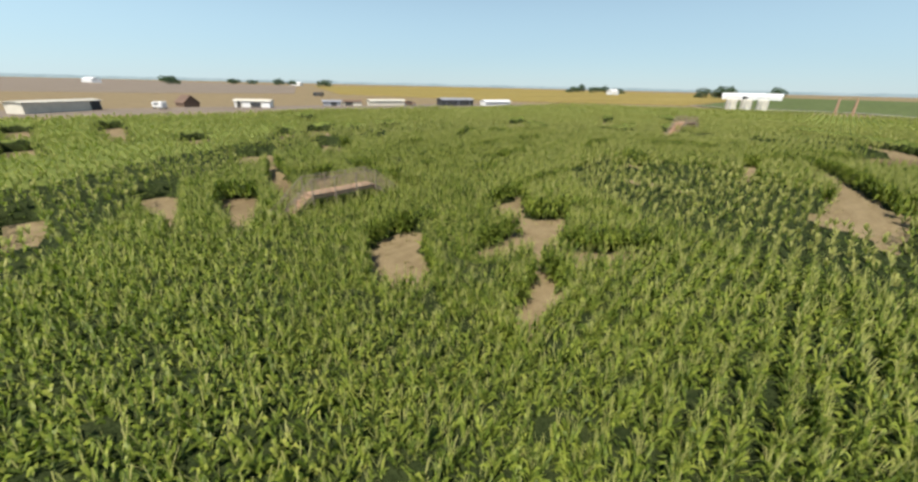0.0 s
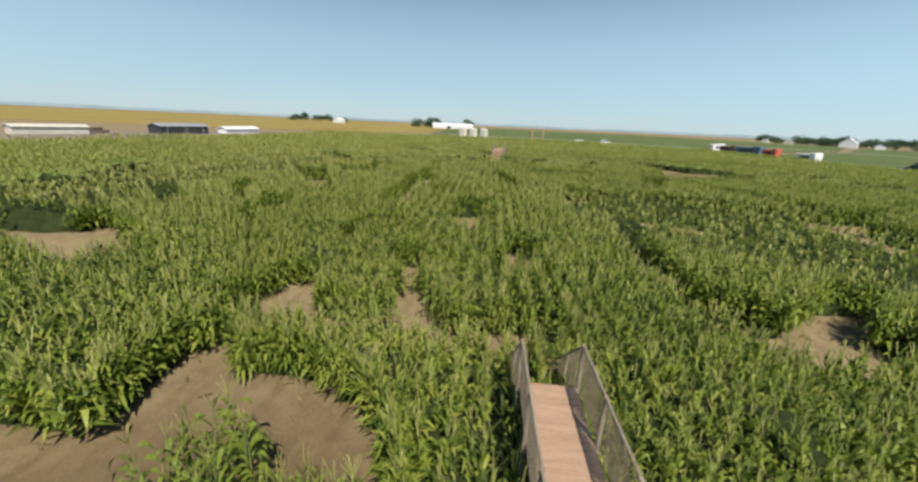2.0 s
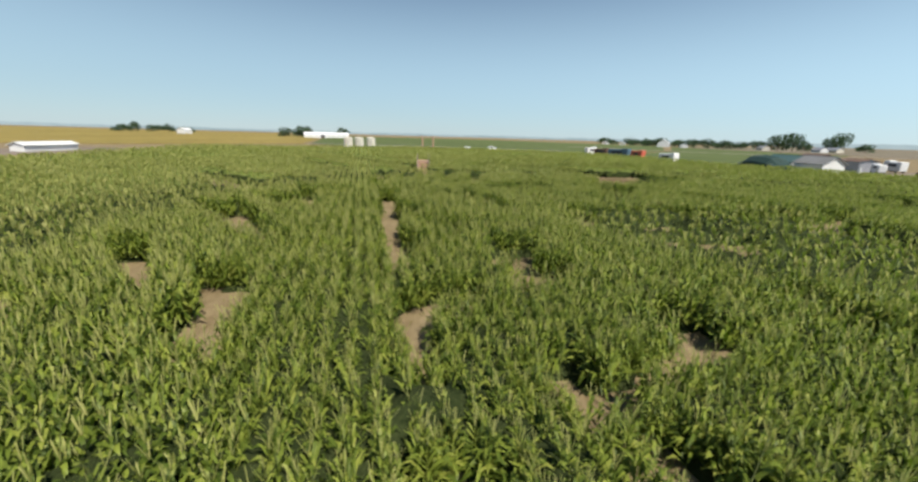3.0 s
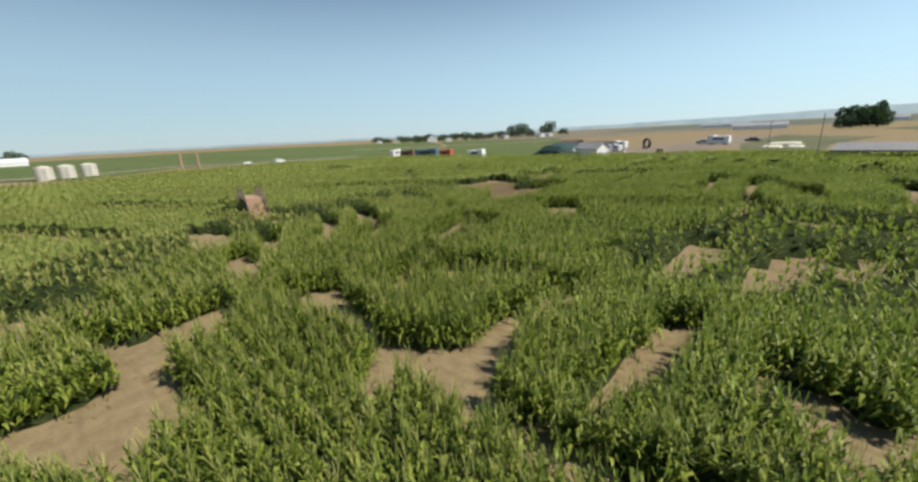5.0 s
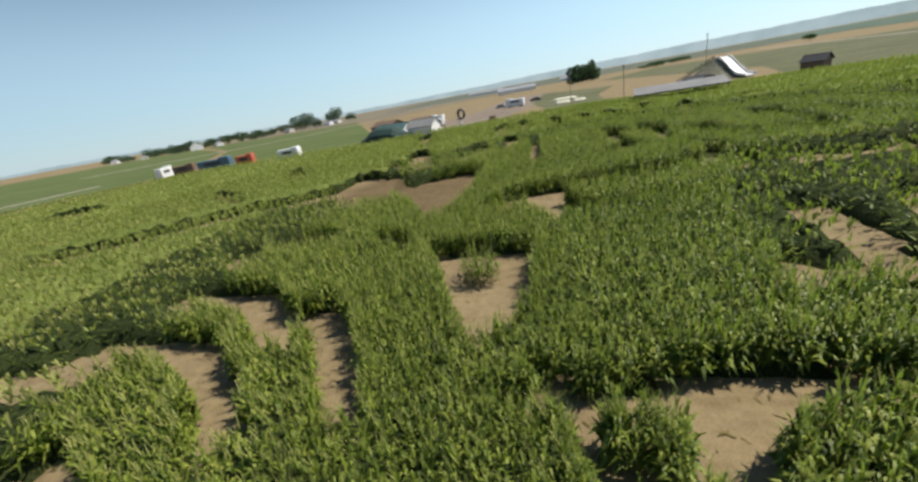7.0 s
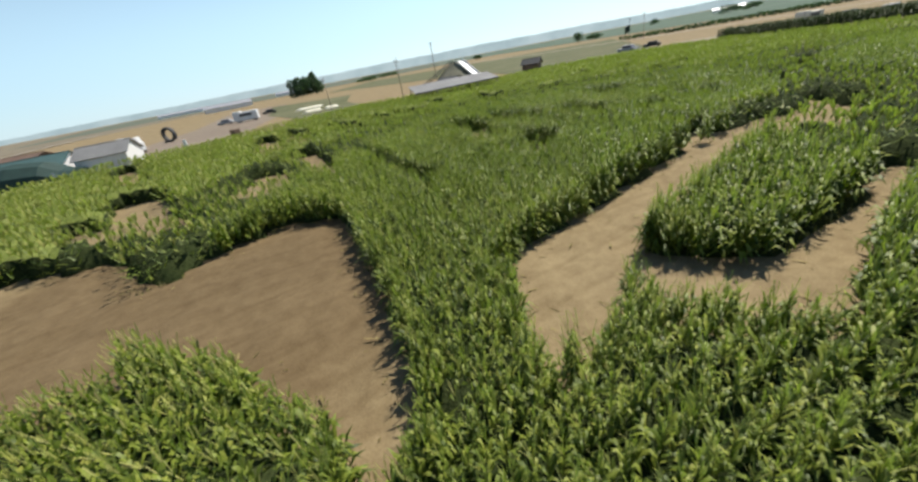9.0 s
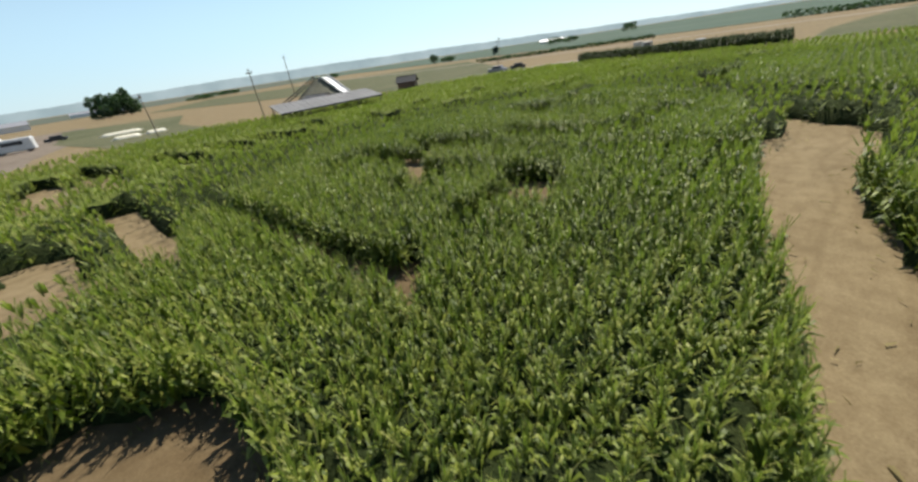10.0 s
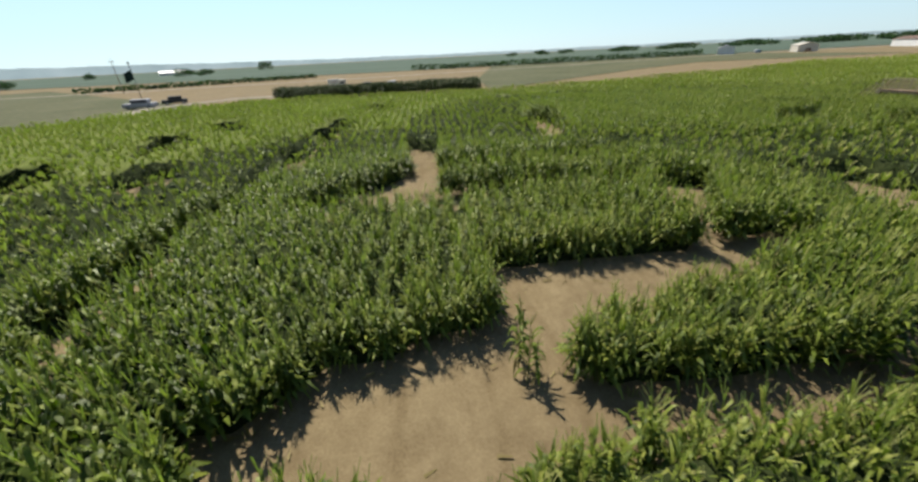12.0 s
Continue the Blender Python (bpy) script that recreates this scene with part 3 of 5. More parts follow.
glade((1.5, 38), (2.2, 34.4), (2.1, 31.7), (2.4, 29.3), (-0.6, 31.4), (-1.2, 34.2), (-1.1, 37.6), wider=0.3)
glade((56.1, 53.6), (49.1, 51.5), (42.2, 52.3), wider=0.3)
glade((54.6, 47.7), (47.9, 46.2), (41.3, 47.4), wider=0.3)
glade((52.9, 42.9), (44.6, 41.6), (40.4, 42.8), wider=0.3)
glade((52.9, 43), (44.2, 40.4), (40.8, 42.2), (49.4, 43.7), wider=0.3)
glade((46.2, 29.9), (38, 32.5), (36.4, 34.3), (40.8, 33), wider=0.3)
glade((55.4, 64.1), (51.5, 62), (39, 62), (40.1, 63.6), wider=0.3)
glade((55.7, 35.3), (51.1, 34.7), (45.2, 37.6), wider=0.3)
glade((11.8, 10.7), (9.9, 9.6), (8.9, 17.1), (10, 17.7), wider=0.3)
glade((-8, 17.7), (-10.7, 18.3), (-7.6, 21.2), (-5.8, 20.3), wider=0.3)


def inside(poly, x, y):
    hit = np.zeros(x.shape, bool)
    px, py = poly[:, 0], poly[:, 1]
    box_in = (x >= px.min()) & (x <= px.max()) & (y >= py.min()) & (y <= py.max())
    xi, yi = x[box_in], y[box_in]
    h = np.zeros(xi.shape, bool)
    j = len(poly) - 1
    for i in range(len(poly)):
        if py[i] != py[j]:
            h ^= ((py[i] > yi) != (py[j] > yi)) & (xi < (px[j] - px[i]) * (yi - py[i]) / (py[j] - py[i]) + px[i])
        j = i
    hit[box_in] = h
    return hit


# clumps left standing in the clearings: middle and radius
ISLANDS = [(-29.08, 15.03, 0.95), (-14.2, 58.3, 0.9), (18.3, 40.6, 0.45)]


def cornland(x, y):
    ok = inside(np.array(FIELD, float), x, y)
    for g, wide in GLADES:
        (x0, y0), (x1, y1) = g.min(0) - wide, g.max(0) + wide
        k = np.nonzero(ok & (x > x0) & (x < x1) & (y > y0) & (y < y1))[0]
        if not len(k):
            continue
        px, py = x[k], y[k]
        bare = inside(g, px, py)
        for a, b in zip(g, np.roll(g, -1, 0)):
            u = b - a
            s = np.clip(((px - a[0]) * u[0] + (py - a[1]) * u[1]) / max(u @ u, 1e-6), 0, 1)
            bare |= np.hypot(px - a[0] - s * u[0], py - a[1] - s * u[1]) < wide
        ok[k[bare]] = False
    return ok


# the stretch of the maze that is seen from nearest by
NEAR_LINE = np.array([(-3.4, 8.9), (-12.1, 11.6), (-19, 15), (-25.1, 19.4), (-29.4, 25.5), (-33, 32), (-33, 42), (-31, 50), (-26, 56), (-19, 59), (-10, 60), (-3, 58), (4, 55), (10, 51), (15, 46), (18, 40), (18, 34)], float)


def nearness(x, y):
    best = np.full(x.shape, 1e9)
    for a, b in zip(NEAR_LINE, NEAR_LINE[1:]):
        u = b - a
        s = np.clip(((x - a[0]) * u[0] + (y - a[1]) * u[1]) / (u @ u), 0, 1)
        best = np.minimum(best, np.hypot(x - a[0] - s * u[0], y - a[1] - s * u[1]))
    return best


# ---- ground ----
def graded(lo, hi, step, reach):
    mid = list(np.arange(lo, hi + step / 2, step))
    out, d = [], step
    edge = hi
    while edge < reach:
        d *= 1.35
        edge += d
        out.append(edge)
    back, d, edge = [], step, lo
    while edge > -reach:
        d *= 1.35
        edge -= d
        back.append(edge)
    return np.array(back[::-1] + mid + out)


def make_ground():
    gx, gy = graded(-50, 45, 0.6, 4500), graded(-5, 90, 0.6, 4500)
    xx, yy = np.meshgrid(gx, gy)
    near = np.exp(-np.maximum(0, nearness(xx, yy) - 30) / 20)
    zz = np.zeros(xx.shape)
    for k in range(14):
        a, w = rng.uniform(0, 6.28), rng.uniform(0.5, 4.5)
        zz += np.sin((xx * math.cos(a) + yy * math.sin(a)) * w + rng.uniform(0, 6.28)) * 0.02 / (0.5 + w * 0.4)
    zz *= near
    nx, ny = len(gx), len(gy)
    idx = np.arange(nx * ny).reshape(ny, nx)
    quads = np.stack([idx[:-1, :-1], idx[:-1, 1:], idx[1:, 1:], idx[1:, :-1]], -1).reshape(-1, 4)
    me = quads_of("ground", np.stack([xx, yy, zz], -1).reshape(-1, 3), quads, [SOIL])
    me.polygons.foreach_set("use_smooth", [True] * len(me.polygons))
    tagged(new("ground", me), "sandy bare soil ground reaching the horizon", "ground", kind="structure")


make_ground()


def sheet(name, corners, z, mat, label):
    """A far field: a low even stand with a side all round."""
    n = len(corners)
    verts = [(x, y, z) for x, y in corners] + [(x, y, -0.3) for x, y in corners]
    faces = [tuple(range(n))] + [((i + 1) % n, i, n + i, n + (i + 1) % n) for i in range(n)]
    me = mesh_of(name, verts, faces, [mat])
    bm = bmesh.new()
    bm.from_mesh(me)
    bmesh.ops.recalc_face_normals(bm, faces=bm.faces)
    bm.to_mesh(me)
    bm.free()
    return tagged(new(name, me), label, "field", kind="structure")


sheet("field", ((-125, 205), (-62, 262), (-72, 480), (-250, 1500), (-1500, 1500), (-900, 480), (-270, 165)), 0.25, RIPE, "golden ripening crop field beyond the corn")
sheet("field", ((-58, 262), (-28, 214), (6, 250), (34, 206), (72, 172), (190, 262), (420, 520), (300, 900), (-60, 900), (-68, 480)), 0.35, GREENS, "low green crop field behind the pale track")
sheet("field", ((74, 165), (70, 104), (84, 112), (110, 118), (330, 230), (400, 480), (196, 262)), 0.12, GREENS, "green grassy field beside the farm road")
sheet("field", ((-400, -200), (-300, 60), (-290, 140), (-900, 440), (-2500, 300), (-2500, -800)), 0.1, BARE, "pinkish brown bare far field")
sheet("field", ((69, 50), (69, 8), (84, 30), (100, 36), (128, 34), (180, 20), (240, 60), (170, 62)), 0.06, GRASS, "rough dry grass lot at the field edge")
sheet("field", ((66, 2), (69, -16), (58, -30), (200, -170), (420, -60), (300, 10), (130, -20)), 0.06, GRASS, "rough dry grass strip beside a dirt track")
sheet("field", ((6, -34), (-50, -79), (-85, -102), (-152, -86), (-170, -182), (-20, -182), (4, -70)), 0.08, GRASS, "olive green rough grass beyond the corn")
sheet("field", ((-300, -190), (60, -190), (400, -260), (1800, -700), (1800, -2600), (-2200, -2600), (-2200, -500)), 0.2, HAZYGREEN, "broad green field dulled by haze put into its colour")
sheet("field", ((420, 500), (330, 200), (600, 60), (2600, 300), (2600, 1500)), 0.1, STUBBLE, "dry brown stubble field reaching the horizon")


def track(width, z, mat, label, *pts):
    """A pale dirt road along a line."""
    v, f = [], []
    for i, p in enumerate(pts):
        a, b = Vector(pts[max(i - 1, 0)]), Vector(pts[min(i + 1, len(pts) - 1)])
        n = (b - a).normalized()
        n = Vector((-n.y, n.x)) * width / 2
        for s in (-1, -0.35, 0.35, 1):
            v.append((p[0] + n.x * s, p[1] + n.y * s, z + (0.03 if abs(s) < 0.5 else -0.06)))
    for i in range(len(pts) - 1):
        for k in range(3):
            a = 4 * i + k
            f.append((a, a + 4, a + 5, a + 1))
    return tagged(new("road", mesh_of("road", v, f, [mat])), label, "road", kind="structure")


track(5, 0.42, ROADWAY, "pale dirt track between corn and green field", (-60, 262), (-28, 246), (4, 256), (28, 222), (44, 224), (75, 210))
track(7, 0.45, ROADWAY, "pale farm road in front of a row of trees", (150, 330), (183, 266), (212, 212), (300, 190), (420, 180))
track(4, 0.12, ROADWAY, "worn dirt track along the edge of the field", (76, 62), (69, 46), (68, 34), (68, 12), (70, -16), (72, -36), (62, -48), (20, -52))
track(5, 0.1, ROADWAY, "pale dirt road across the dry fields", (420, -150), (200, -110), (60, -120), (-160, -170), (-400, -190))
sheet("field", ((620, -1500), (560, -300), (600, 60), (640, 330), (2600, 700), (2600, -1500)), 0.13, HAZYCROPS, "far crops and scrub, grey-green with haze put into their colour")
track(34, 0.05, BARE, "reddish bare lot beside the farm buildings", (78, 84), (110, 78), (150, 66), (240, 60))
track(26, 0.07, BARE, "long bare yard in front of low sheds", (-133.85, -12.81), (-130.37, 56.79), (-121.67, 117.69), (-111.23, 169.89))


# ---- corn ----
def leaf_strip(h0, az, length, rise, droop, width, segs, twist, reach=1.0):
    """Rungs of one blade: out from the stalk, up, and over."""
    out = []
    ca, sa = math.cos(az), math.sin(az)
    for i in range(segs + 1):
        s = i / segs
        r = length * reach * (0.05 + 0.7 * s) * (1 - 0.2 * s)
        z = h0 + length * (rise * s - droop * s * s)
        w = width * (0.55 + 1.8 * s - 2.25 * s * s)
        w = max(w, width * 0.08)
        tx, tz = math.cos(twist * s), math.sin(twist * s)
        for side in (-0.5, 0.5):
            q = w * side
            out.append((ca * r - sa * q * tx, sa * r + ca * q * tx, z + q * tz))
    return out


def plant_form(r, leaves, segs, width, stalk, tassel, thick):
    """One maize plant at the origin: vertices, quads, material of each quad (0 leaf, 1 tassel)."""
    v, q, m = [], [], []
    tall = r.uniform(1.62, 1.88)
    az = r.uniform(0, 6.28)
    for k in range(leaves):
        f = (k + 0.6) / leaves
        h0 = 0.15 + (tall - 0.5) * f
        n = len(v)
        v += leaf_strip(h0, az + r.normal(0, 0.35), r.uniform(0.7, 1.0) * (1.15 - 0.4 * f - 0.3 * abs(f - 0.45)), r.uniform(1.1, 1.5), r.uniform(0.75, 1.45), width * r.uniform(0.8, 1.2) * (1.25 - 0.5 * f), segs, r.normal(0, 0.6), (1.15 - 0.55 * f) * r.uniform(0.85, 1.1))
        for i in range(segs):
            a = n + 2 * i
            q.append((a, a + 1, a + 3, a + 2))
            m.append(0)
        az += math.pi + r.normal(0, 0.25)
    if stalk:
        n, rad = len(v), 0.014
        for z, rr in ((0, rad), (tall - 0.15, rad * 0.5)):
            for k in range(3):
                v.append((rr * math.cos(k * 2.094), rr * math.sin(k * 2.094), z))
        for k in range(3):
            q.append((n + k, n + (k + 1) % 3, n + 3 + (k + 1) % 3, n + 3 + k))
            m.append(0)
    for k in range(tassel):
        a, sp = r.uniform(0, 6.28), r.uniform(0.02, 0.22)
        n = len(v)
        dx, dy = math.cos(a), math.sin(a)
        t0, t1 = tall - 0.25, tall + r.uniform(0.0, 0.22)
        w = thick
        v += [(-dy * w, dx * w, t0), (dy * w, -dx * w, t0), (dx * sp + dy * w, dy * sp - dx * w, t1), (dx * sp - dy * w, dy * sp + dx * w, t1)]
        q.append((n, n + 1, n + 2, n + 3))
        m.append(1)
    return np.array(v), np.array(q), np.array(m)


def stand(name, x, y, forms, label, scale=1.0, height=1.0, mats=(CORN_LEAF, CORN_TASSEL)):
    """Sets one of the forms at each place, turned and sized by chance, in one mesh."""
    n = len(x)
    pick = rng.integers(0, len(forms), n)
    turn, size, tall = rng.uniform(0, 6.28, n), rng.uniform(0.85, 1.1, n) * scale, rng.uniform(0.88, 1.08, n) * height * np.interp(y, (26, 44), (0.86, 1.0))
    swell = 0.07 * np.sin(x * 0.21 + 1.3) * np.sin(y * 0.17) + 0.05 * np.sin(x * 0.05 + y * 0.08) + 0.04 * np.sin(x * 0.6 + 0.4 * y)
    leanx, leany = rng.normal(0, 0.05, n), rng.normal(0, 0.05, n)
    V, Q, M, base = [], [], [], 0
    for k, (v, q, m) in enumerate(forms):
        s = np.nonzero(pick == k)[0]
        if not len(s):
            continue
        c, sn = np.cos(turn[s])[:, None], np.sin(turn[s])[:, None]
        z = v[None, :, 2] * (tall[s] + swell[s])[:, None]
        px = (c * v[None, :, 0] - sn * v[None, :, 1]) * size[s][:, None] + x[s][:, None] + leanx[s][:, None] * z
        py = (sn * v[None, :, 0] + c * v[None, :, 1]) * size[s][:, None] + y[s][:, None] + leany[s][:, None] * z
        V.append(np.stack([px, py, z], -1).reshape(-1, 3))
        Q.append((q[None] + (np.arange(len(s)) * len(v))[:, None, None] + base).reshape(-1, 4))
        M.append(np.tile(m, len(s)))
        base += len(s) * len(v)
    me = quads_of(name, np.concatenate(V), np.concatenate(Q), mats, np.concatenate(M))
    return tagged(new(name, me), label, "corn", kind="stuff")


def rows_of(x0, x1, y0, y1, gap, skip=1):
    xs, ys = np.arange(x0, x1, 0.64 * skip), np.arange(y0, y1, gap)
    xx, yy = np.meshgrid(xs, ys)
    xx = (xx + 0.018 * yy + rng.normal(0, 0.075, xx.shape)).ravel()
    yy = (yy + rng.uniform(-0.4, 0.4, yy.shape) * gap).ravel()
    return xx, yy


def make_corn():
    r = np.random.default_rng(3)
    fine = [plant_form(r, 18, 2, 0.082, True, 6, 0.006) for _ in range(24)]
    mid = [plant_form(r, 11, 2, 0.12, False, 4, 0.011) for _ in range(16)]
    rough = [plant_form(r, 6, 1, 0.19, False, 8, 0.034) for _ in range(12)]
    bare = [plant_form(r, 11, 2, 0.17, False, 0, 0.02) for _ in range(8)]
    x, y = rows_of(-60, 50, -15, 95, 0.19)
    # the outermost plants stand close together along the paths
    ex, ey = [], []
    for g, wide in GLADES:
        for a, b in zip(g, np.roll(g, -1, 0)):
            n = int(np.hypot(*(b - a)) / 0.24) + 1
            u = rng.uniform(0, 1, n)
            side = (b - a)[::-1] * (1, -1) / max(np.hypot(*(b - a)), 0.01)
            for way in (-1, 1):
                out = (wide + rng.uniform(0.02, 0.4, n)) * way
                ex.append(a[0] + (b - a)[0] * u + side[0] * out)
                ey.append(a[1] + (b - a)[1] * u + side[1] * out)
    x, y = np.concatenate([x, *ex]), np.concatenate([y, *ey])
    d = nearness(x, y)
    k = (d < 5.5) & cornland(x, y)
    stand("corn", x[k], y[k], fine, "dense green standing corn with pale tassels, cut into maze walls")
    k = (d >= 5.5) & (d < 14) & cornland(x, y)
    stand("corn", x[k], y[k], mid, "dense green standing corn beside bare maze paths")
    x, y = rows_of(-160, 80, -100, 240, 0.68)
    d = nearness(x, y)
    k = (d >= 14) & (d < 60)
    x, y = x[k], y[k]
    k = cornland(x, y)
    stand("corn", x[k], y[k], rough, "green standing corn further out in the field", 1.05)
    x, y = rows_of(-160, 80, -100, 240, 1.1, 2)
    d = nearness(x, y)
    k = d >= 60
    x, y = x[k], y[k]
    k = cornland(x, y)
    stand("corn", x[k], y[k], rough, "distant green corn field", 1.7)
    x, y = rows_of(0, 60, -45, -30, 0.25)
    k = inside(np.array([(49, -36), (49, -41), (8, -39), (8, -34)], float), x, y)
    stand("corn", x[k], y[k], bare, "tall dark strip of standing corn on open ground", 1.2, 1.75, (STRIP_LEAF, STRIP_HEAD))
    # added closed sheet under the corn tops, set back from its edges; blocks light
    st = 0.76
    gx, gy = np.arange(-152, 72, st), np.arange(-100, 238, st)
    cx, cy = np.meshgrid(gx + st / 2, gy + st / 2)
    land = cornland(cx.ravel(), cy.ravel()).reshape(cx.shape)
    deep = land.copy()
    deep[1:] &= land[:-1]
    deep[:-1] &= land[1:]
    deep[:, 1:] &= land[:, :-1]
    deep[:, :-1] &= land[:, 1:]
    vx, vy = np.meshgrid(np.arange(len(gx) + 1) * st + gx[0], np.arange(len(gy) + 1) * st + gy[0])
    far = nearness(vx, vy) > 24
    near_cell = nearness(cx.ravel(), cy.ravel()).reshape(cx.shape) <= 24

    def all_round(cells):
        p = np.pad(cells, 1)
        return p[:-1, :-1] & p[1:, :-1] & p[:-1, 1:] & p[1:, 1:]

    # near the paths the sheet slopes down to the soil under the outermost plants
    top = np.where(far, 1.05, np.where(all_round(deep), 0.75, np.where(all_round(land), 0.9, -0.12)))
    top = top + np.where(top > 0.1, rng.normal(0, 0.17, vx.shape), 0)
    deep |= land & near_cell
    iy, ix = np.nonzero(deep)
    corners = np.stack([iy * 10000 + ix, iy * 10000 + ix + 1, (iy + 1) * 10000 + ix + 1, (iy + 1) * 10000 + ix], 1)
    uniq, inv = np.unique(corners, return_inverse=True)
    uy, ux = uniq // 10000, uniq % 10000
    tv = np.stack([ux * st + gx[0], uy * st + gy[0], top[uy, ux]], 1)
    quads = inv.reshape(-1, 4)
    # the sides, down to the ground
    sides = []
    pad = np.pad(deep, 1)
    for k, (oy, ox) in enumerate(((-1, 0), (0, 1), (1, 0), (0, -1))):
        open_side = ~pad[1 + iy + oy, 1 + ix + ox]
        sides.append(np.stack([quads[open_side, (k + 1) % 4], quads[open_side, k]], 1))
    sides = np.concatenate(sides)
    n, m = len(tv), len(sides)
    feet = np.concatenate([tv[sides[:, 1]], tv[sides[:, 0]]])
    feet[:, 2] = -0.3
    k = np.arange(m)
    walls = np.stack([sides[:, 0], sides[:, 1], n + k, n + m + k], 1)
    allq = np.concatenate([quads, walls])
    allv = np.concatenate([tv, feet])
    # near cells and all sides take the tone that stands in for shade
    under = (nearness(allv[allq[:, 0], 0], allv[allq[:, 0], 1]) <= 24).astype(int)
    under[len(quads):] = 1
    me = quads_of("corn_canopy", np.concatenate([tv, feet]), np.concatenate([quads, walls]), [CANOPY, GAP_SHADE], under)
    tagged(new("corn_canopy", me), "sheet under the corn tops, near parts darkened to stand for shade", "corn", kind="stuff")


make_corn()


PALE_METAL = surface("pale_metal", (0.155, 0.153, 0.15), (0.22, 0.217, 0.21), 0.3, 0.85, 5, 0.0)
MOUND = surface("mound_earth", (0.12, 0.115, 0.075), (0.20, 0.19, 0.13), 0.5, 0.95, 4, bump=0.4, dist=0.1)
BAG = surface("bag_wrap", (0.74, 0.68, 0.50), (0.85, 0.80, 0.64), 0.5, 0.5, 5)


# ---- the plank bridge ----
def make_bridge(a, b, z, label, w=1.25, size=1.0):
    """A raised plank walk with net rails and a flight of steps at each end; a and b are the ends of the deck."""
    a, b = Vector(a), Vector(b)
    u = (b - a).normalized()
    long = (b - a).length / size
    br = thing("footbridge", Matrix.Translation((*a, 0)) @ Matrix.Rotation(math.atan2(u.y, u.x), 4, "Z") @ Matrix.Scale(size, 4), label, "bridge", "bridges in the maze")
    n = int(long / 0.145)
    for i in range(n):
        x = (i + 0.5) * long / n
        part("plank", one_box((long / n - 0.008, w, 0.04), (x, 0, z + rng.uniform(-0.004, 0.004)), (0, 0, rng.normal(0, 0.3)), 0.006), DECK_WOOD, br)
    for s in (-1, 1):
        part("beam", one_box((long, 0.06, 0.22), (long / 2, s * (w / 2 - 0.08), z - 0.132)), DECK_WOOD, br)
    steps = 9
    run, rise = 0.27, z / (steps + 1)
    for end, x0 in ((-1, 0.0), (1, long)):
        for k in range(steps):
            part("tread", one_box((run + 0.02, w - 0.1, 0.045), (x0 + end * (k + 0.5) * run, 0, z - (k + 1) * rise), bevel=0.006), DECK_WOOD, br)
            part("riser", one_box((0.03, w - 0.12, rise - 0.04), (x0 + end * (k * run + 0.01), 0, z - (k + 0.5) * rise - 0.02)), DECK_WOOD, br)
        for s in (-1, 1):
            bm = bmesh.new()
            d = (steps + 0.3) * run
            ang = math.degrees(math.atan2(z, d))
            box(bm, (math.hypot(z, d), 0.05, 0.24), (x0 + end * d / 2, s * (w / 2 - 0.02), z / 2 - 0.1), (0, end * ang, 0))
            part("stringer", bm, GREY_WOOD, br)
    for s in (-1, 1):
        y = s * (w / 2 + 0.04)
        posts = [-steps * run, -steps * run * 0.5, 0, long / 3, long * 2 / 3, long, long + steps * run * 0.5, long + steps * run]

        def floor_at(x):
            if x < 0:
                return max(0, z * (1 + x / (steps * run)))
            if x > long:
                return max(0, z * (1 - (x - long) / (steps * run)))
            return z

        for x in posts:
            part("post", one_box((0.075, 0.075, floor_at(x) + 1.12), (x, y, (floor_at(x) + 1.12) / 2 - 0.02), bevel=0.008), GREY_WOOD, br)
        for x0, x1 in zip(posts, posts[1:]):
            bm = bmesh.new()
            rod(bm, (x0, y, floor_at(x0) + 1.08), (x1, y, floor_at(x1) + 1.08), 0.026, sides=6)
            part("handrail", bm, GREY_WOOD, br)
            bm = bmesh.new()
            m = max(4, int(abs(x1 - x0) / 0.085))
            for k in range(m):
                for way in (-1, 1):
                    xa = x0 + (x1 - x0) * k / m
                    xb = xa + way * 0.5
                    if not (min(x0, x1) - 0.01 <= xb <= max(x0, x1) + 0.01):
                        continue
                    p, q = (xa, y, floor_at(xa) + 0.06), (xb, y, floor_at(xb) + 1.06)
                    rod(bm, p, q, 0.008, sides=3)
            for h in np.arange(0.1, 1.06, 0.12):
                rod(bm, (x0, y, floor_at(x0) + h), (x1, y, floor_at(x1) + h), 0.006, sides=3)
            part("net", bm, ROPE, br, "knotted brown rope net")
    return br


make_bridge((-23.32, 12.5), (-23.27, 16.77), 2.0, "tan plank footbridge with steps and rope net rails", size=0.87)
make_bridge((-21.9, 84.5), (-21.2, 88.5), 2.3, "reddish plank footbridge rising out of the corn", 1.9)


